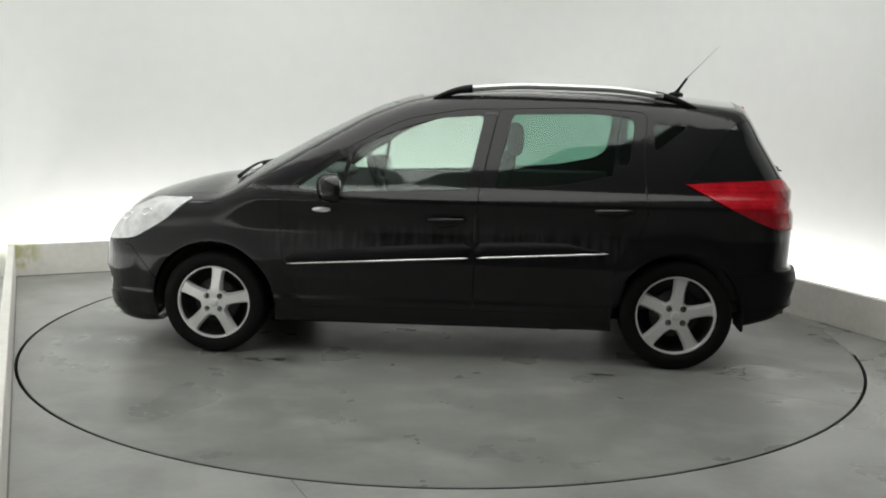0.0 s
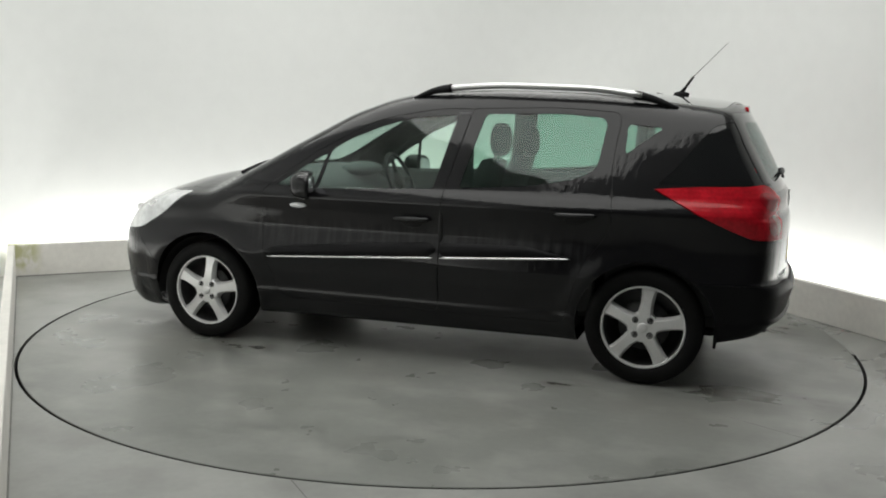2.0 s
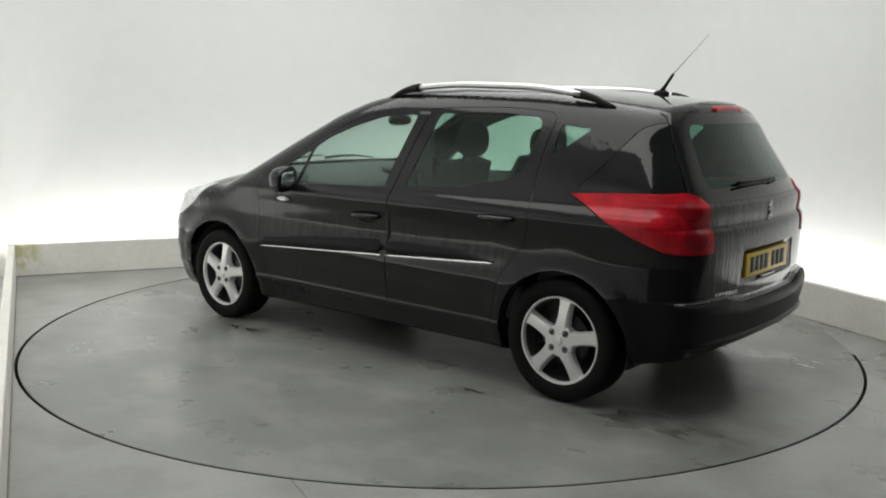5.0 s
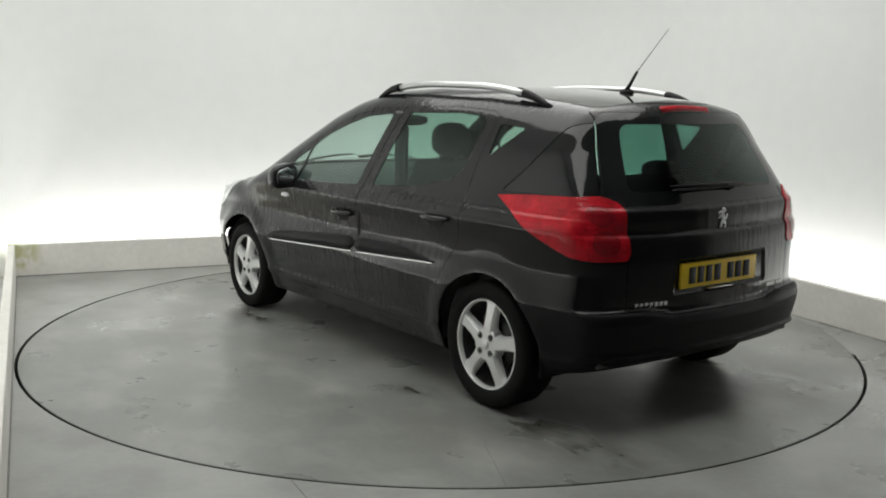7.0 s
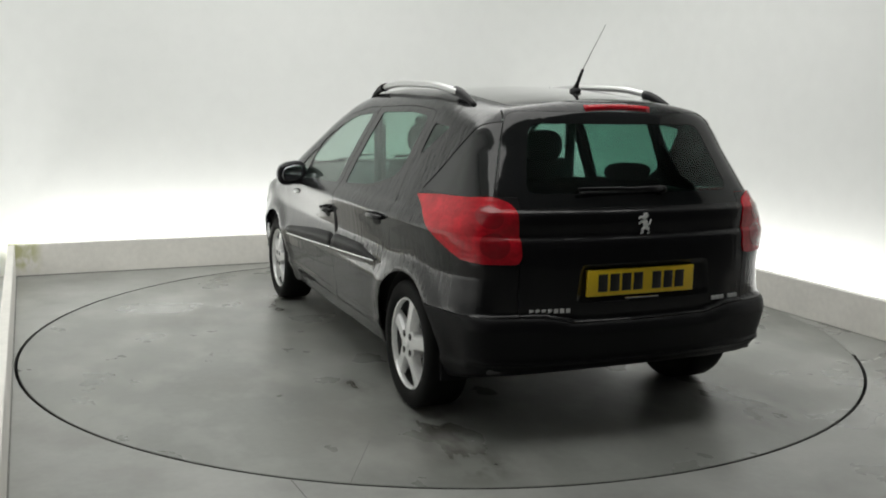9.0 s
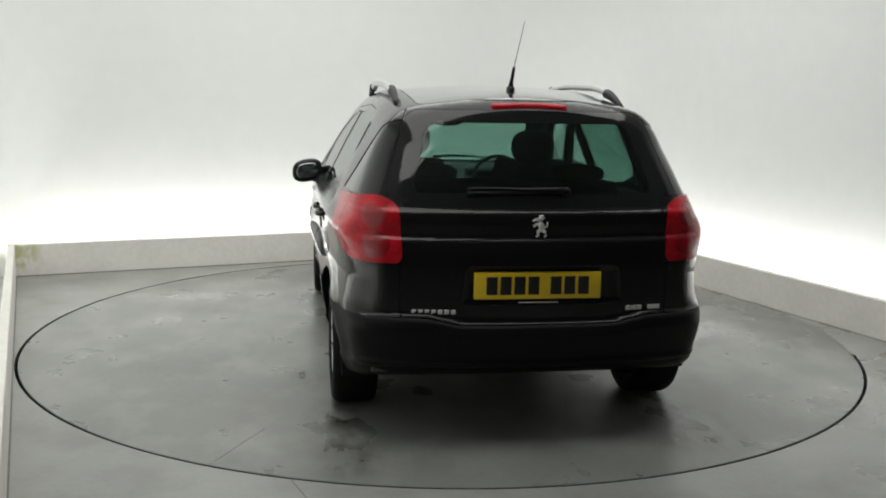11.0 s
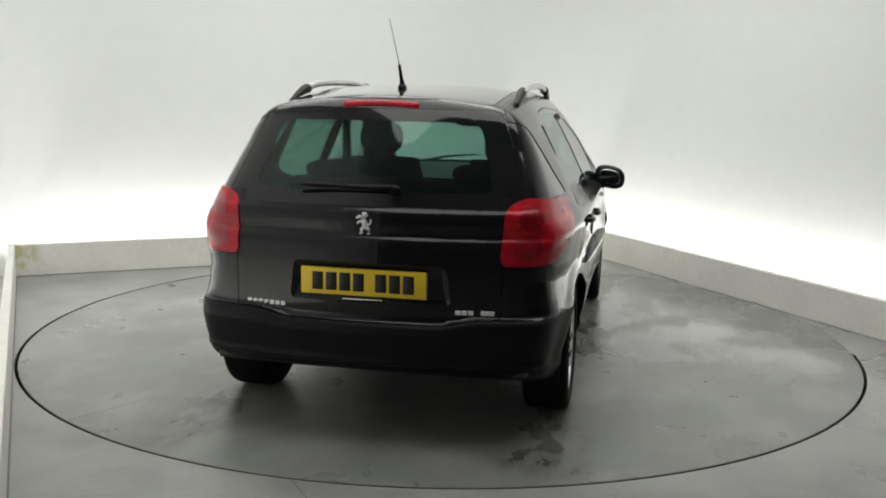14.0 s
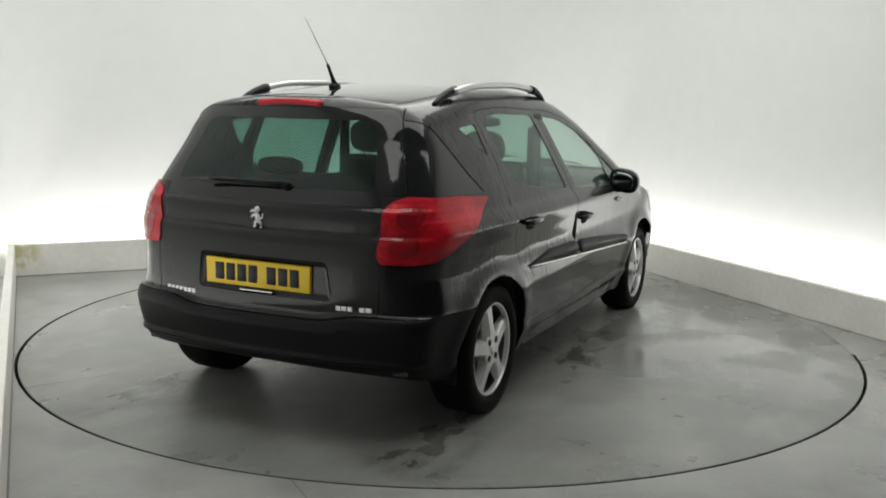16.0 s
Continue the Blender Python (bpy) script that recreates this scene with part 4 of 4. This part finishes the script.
# number plate in its recess: bars in place of the characters
px = -1.936
dish = bmesh.new()
rings = []
for inset, depth in ((0.0, -0.001), (-0.004, 0.002), (-0.018, 0.020), (-0.026, 0.024)):
    ring = []
    for y, z in grown(PLATE_RECESS, inset):
        x = rear_x(y, z)
        ring.append(dish.verts.new((x + depth if depth < 0.01 else max(x + 0.008, px + depth - 0.014), y, z)))
    rings.append(ring)
for a, b in zip(rings, rings[1:]):
    for k in range(len(a)):
        dish.faces.new((a[k], a[(k + 1) % len(a)], b[(k + 1) % len(b)], b[k]))
dish.faces.new(rings[-1])
part("plate_recess", dish, M_PAINT, car, "black dished recess round the number plate")
plate = part("number_plate", box_bm(px - 0.006, px + 0.012, -0.268, 0.268, 0.622, 0.735, 0.003), M_YELLOW, car, "yellow rear number plate with black characters")
yy = 0.218
for k in range(7):
    if k == 4:
        yy -= 0.036
    part("character_bar", box_bm(px - 0.0085, px - 0.005, yy - 0.046, yy, 0.641, 0.716, 0.001, 1), M_INK, plate)
    yy -= 0.0585
part("boot_handle", box_bm(px - 0.016, px + 0.012, -0.085, 0.085, 0.606, 0.612, 0.002), M_CHROME, car, "thin chrome boot catch")

# badges as plain bright shapes
for nm, y0, step, widths, z0 in (("maker_badge", 0.52, 0.0265, (0.019,) * 7, 0.5605), ("model_badge", -0.385, 0.0255, (0.022, 0.022, 0.022, 0.0, 0.026, 0.03), 0.566)):
    holder = None
    for k, wd in enumerate(widths):
        y = y0 - step * k
        if wd:
            x = rear_x(y, z0 + 0.009)
            ob = part("badge_bar" if holder else nm, box_bm(x - 0.004, x + 0.002, y - wd, y, z0, z0 + 0.018, 0.001, 1), M_BADGE, holder or car, "" if holder else "row of small chrome badge bars", smooth=False)
            holder = holder or ob

ex = rear_x(0.0, 0.925) - 0.004
emblem = bmesh.new()
for pts, r in (([(0.004, 0.956), (0.003, 0.932), (0.008, 0.908)], [0.010, 0.012, 0.009]),
               ([(-0.006, 0.962), (0.006, 0.960), (0.014, 0.952)], [0.006, 0.010, 0.007]),
               ([(0.002, 0.946), (-0.018, 0.952), (-0.031, 0.945)], [0.007, 0.005, 0.004]),
               ([(0.002, 0.932), (-0.016, 0.933), (-0.027, 0.922)], [0.007, 0.005, 0.004]),
               ([(0.005, 0.911), (-0.009, 0.899), (-0.007, 0.885), (-0.017, 0.882)], [0.008, 0.006, 0.005, 0.004]),
               ([(0.009, 0.909), (0.022, 0.899), (0.026, 0.884), (0.017, 0.881)], [0.008, 0.006, 0.005, 0.004]),
               ([(0.010, 0.916), (0.028, 0.922), (0.031, 0.941)], [0.005, 0.004, 0.003])):
    tube_bm([(ex, -y, z) for y, z in pts], [q * 1.15 for q in r], 8, bm=emblem)
for v in emblem.verts:
    v.co.x = ex + (v.co.x - ex) * 0.4
part("emblem", emblem, M_BADGE, car, "chrome emblem on the tailgate")


# ------------------------------------------------------------------ inside the car
def slab(points, wy, y, t, power=3.0):
    """A padded seat piece: a thick rounded bar that follows points (x, z) and is wy wide."""
    bm = bmesh.new()
    rows = []
    m = len(points)
    for i, (x, z) in enumerate(points):
        a, b = points[max(i - 1, 0)], points[min(i + 1, m - 1)]
        d = Vector((b[0] - a[0], b[1] - a[1])).normalized()
        nrm = Vector((-d.y, d.x))
        k = 0.72 if i in (0, m - 1) else 1.0
        row = []
        for j in range(20):
            q = 2 * math.pi * j / 20
            c, s_ = math.cos(q), math.sin(q)
            n = (abs(c) ** power + abs(s_) ** power) ** (-1 / power)
            row.append(bm.verts.new((x + nrm.x * s_ * n * t * k, y + c * n * wy / 2 * (0.9 if k < 1 else 1.0), z + nrm.y * s_ * n * t * k)))
        rows.append(row)
    for p, q in zip(rows, rows[1:]):
        for j in range(20):
            bm.faces.new((p[j], p[(j + 1) % 20], q[(j + 1) % 20], q[j]))
    bm.faces.new(rows[0][::-1])
    bm.faces.new(rows[-1])
    return bm


def headrest(x, z, y, w=0.125, h=0.095):
    return ellipsoid_bm((x, y, z), (0.05, w, h), 22, 14, 2.6)


for y in (0.36, -0.36):
    seat = part("front_seat", slab([(0.30, 0.53), (0.15, 0.56), (-0.1, 0.53), (-0.18, 0.53)], 0.50, y, 0.07), M_FABRIC, car, "dark fabric front seat with headrest")
    part("seat_back", slab([(-0.15, 0.52), (-0.22, 0.72), (-0.28, 0.92), (-0.34, 1.08)], 0.47, y, 0.06), M_FABRIC, seat)
    part("headrest", headrest(-0.375, 1.205 if y > 0 else 1.165, y), M_FABRIC, seat)
    for dy in (-0.05, 0.05):
        part("headrest_post", tube_bm([(-0.345, y + dy, 1.08), (-0.37, y + dy, 1.17)], 0.006, 8), M_DARKMETAL, seat)
bench = part("rear_seat", slab([(-0.62, 0.52), (-0.8, 0.56), (-1.05, 0.53), (-1.1, 0.53)], 1.24, 0, 0.08), M_FABRIC, car, "dark fabric rear bench")
part("seat_back", slab([(-1.08, 0.52), (-1.15, 0.72), (-1.22, 0.92), (-1.255, 1.045)], 1.22, 0, 0.06), M_FABRIC, bench)
for y in (0.36, -0.36):
    part("headrest", headrest(-1.258, 1.085, y, 0.13, 0.045), M_FABRIC, bench)
part("load_cover", box_bm(-1.86, -1.28, -0.62, 0.62, 0.93, 0.945, 0.006), M_TRIM, car, "dark luggage cover")
part("cabin_floor", box_bm(-1.86, 1.15, -0.68, 0.68, 0.30, 0.36, 0.01), M_TRIM, car)
for sgn in (1, -1):
    part("door_trim", box_bm(-0.16, 0.80, sgn * 0.735 - 0.03, sgn * 0.735 + 0.03, 0.34, 0.93, 0.02), M_TRIM, car)
    part("door_trim", box_bm(-1.00, -0.20, sgn * 0.735 - 0.03, sgn * 0.735 + 0.03, 0.34, 0.95, 0.02), M_TRIM, car)
    part("boot_trim", box_bm(-1.80, -1.04, sgn * 0.66 - 0.03, sgn * 0.66 + 0.03, 0.36, 1.0, 0.02), M_TRIM, car)
    part("belt_pillar", box_bm(-0.29, -0.20, sgn * 0.655 - 0.02, sgn * 0.655 + 0.01, 0.90, 1.36, 0.015), M_TRIM, car, matrix=Matrix.Translation((0, -sgn * 0.04, 0)))
for sgn in (1, -1):
    part("seat_belt", tube_bm([(-0.27, sgn * 0.60, 1.28), (-0.25, sgn * 0.59, 1.0), (-0.2, sgn * 0.58, 0.6)], 0.022, 8, flat=0.2), M_SEAL, car, "black seat belt")
dash = part("dashboard", slab([(1.18, 0.93), (1.05, 0.93), (0.86, 0.90), (0.74, 0.82), (0.72, 0.62)], 1.42, 0, 0.05), M_TRIM, car, "dark grey dashboard")
part("instrument_hood", ellipsoid_bm((0.80, -0.37, 0.945), (0.13, 0.19, 0.05), 20, 12), M_TRIM, dash)
bm = bmesh.new()
ring = []
for i in range(37):
    q = 2 * math.pi * i / 36
    ring.append((0.185 * math.cos(q), 0.185 * math.sin(q), 0))
tube_bm(ring, 0.014, 8, bm=bm)
for q in (0, math.pi, -math.pi / 2):
    tube_bm([(0.03 * math.cos(q), 0.03 * math.sin(q), -0.01), (0.18 * math.cos(q), 0.18 * math.sin(q), 0)], 0.014, 8, bm=bm)
lathe_bm([(0.0, 0.01), (0.05, 0.006), (0.06, -0.02), (0.0, -0.03)], 20, "z", bm)
part("steering_wheel", bm, M_PLASTIC, car, "black three-spoke steering wheel", matrix=pose(0.52, -0.37, 0.88, 0, -66, 0))
part("interior_mirror", ellipsoid_bm((0.50, 0.0, 1.285), (0.02, 0.105, 0.034), 20, 12, 2.6), M_PLASTIC, car, "black interior mirror")
bm = bmesh.new()
rows = []
for i in range(13):
    x = 0.20 - 1.80 * i / 12
    rows.append([bm.verts.new((x, y, top_z(x, y) - 0.035)) for y in np.linspace(-0.50, 0.50, 9)])
for p, q in zip(rows, rows[1:]):
    for j in range(8):
        bm.faces.new((p[j], p[j + 1], q[j + 1], q[j]))
solid(part("headlining", bm, M_LINER, car, "pale grey headlining"), 0.01)


def motions():
    rows, table = [], []
    for i in range(17):
        deg = 175.31 - 6.926 * i
        a = radians(deg)
        ox, oy = -0.056, -0.0795
        x, y = ox * math.cos(a) - oy * math.sin(a), ox * math.sin(a) + oy * math.cos(a)
        rows.append((float(i), pose(x, y, 0, 0, 0, deg)))
        table.append((float(i), pose(0, 0, 0, 0, 0, deg)))
    walk(car, rows)
    walk(turntable, table)


motions()
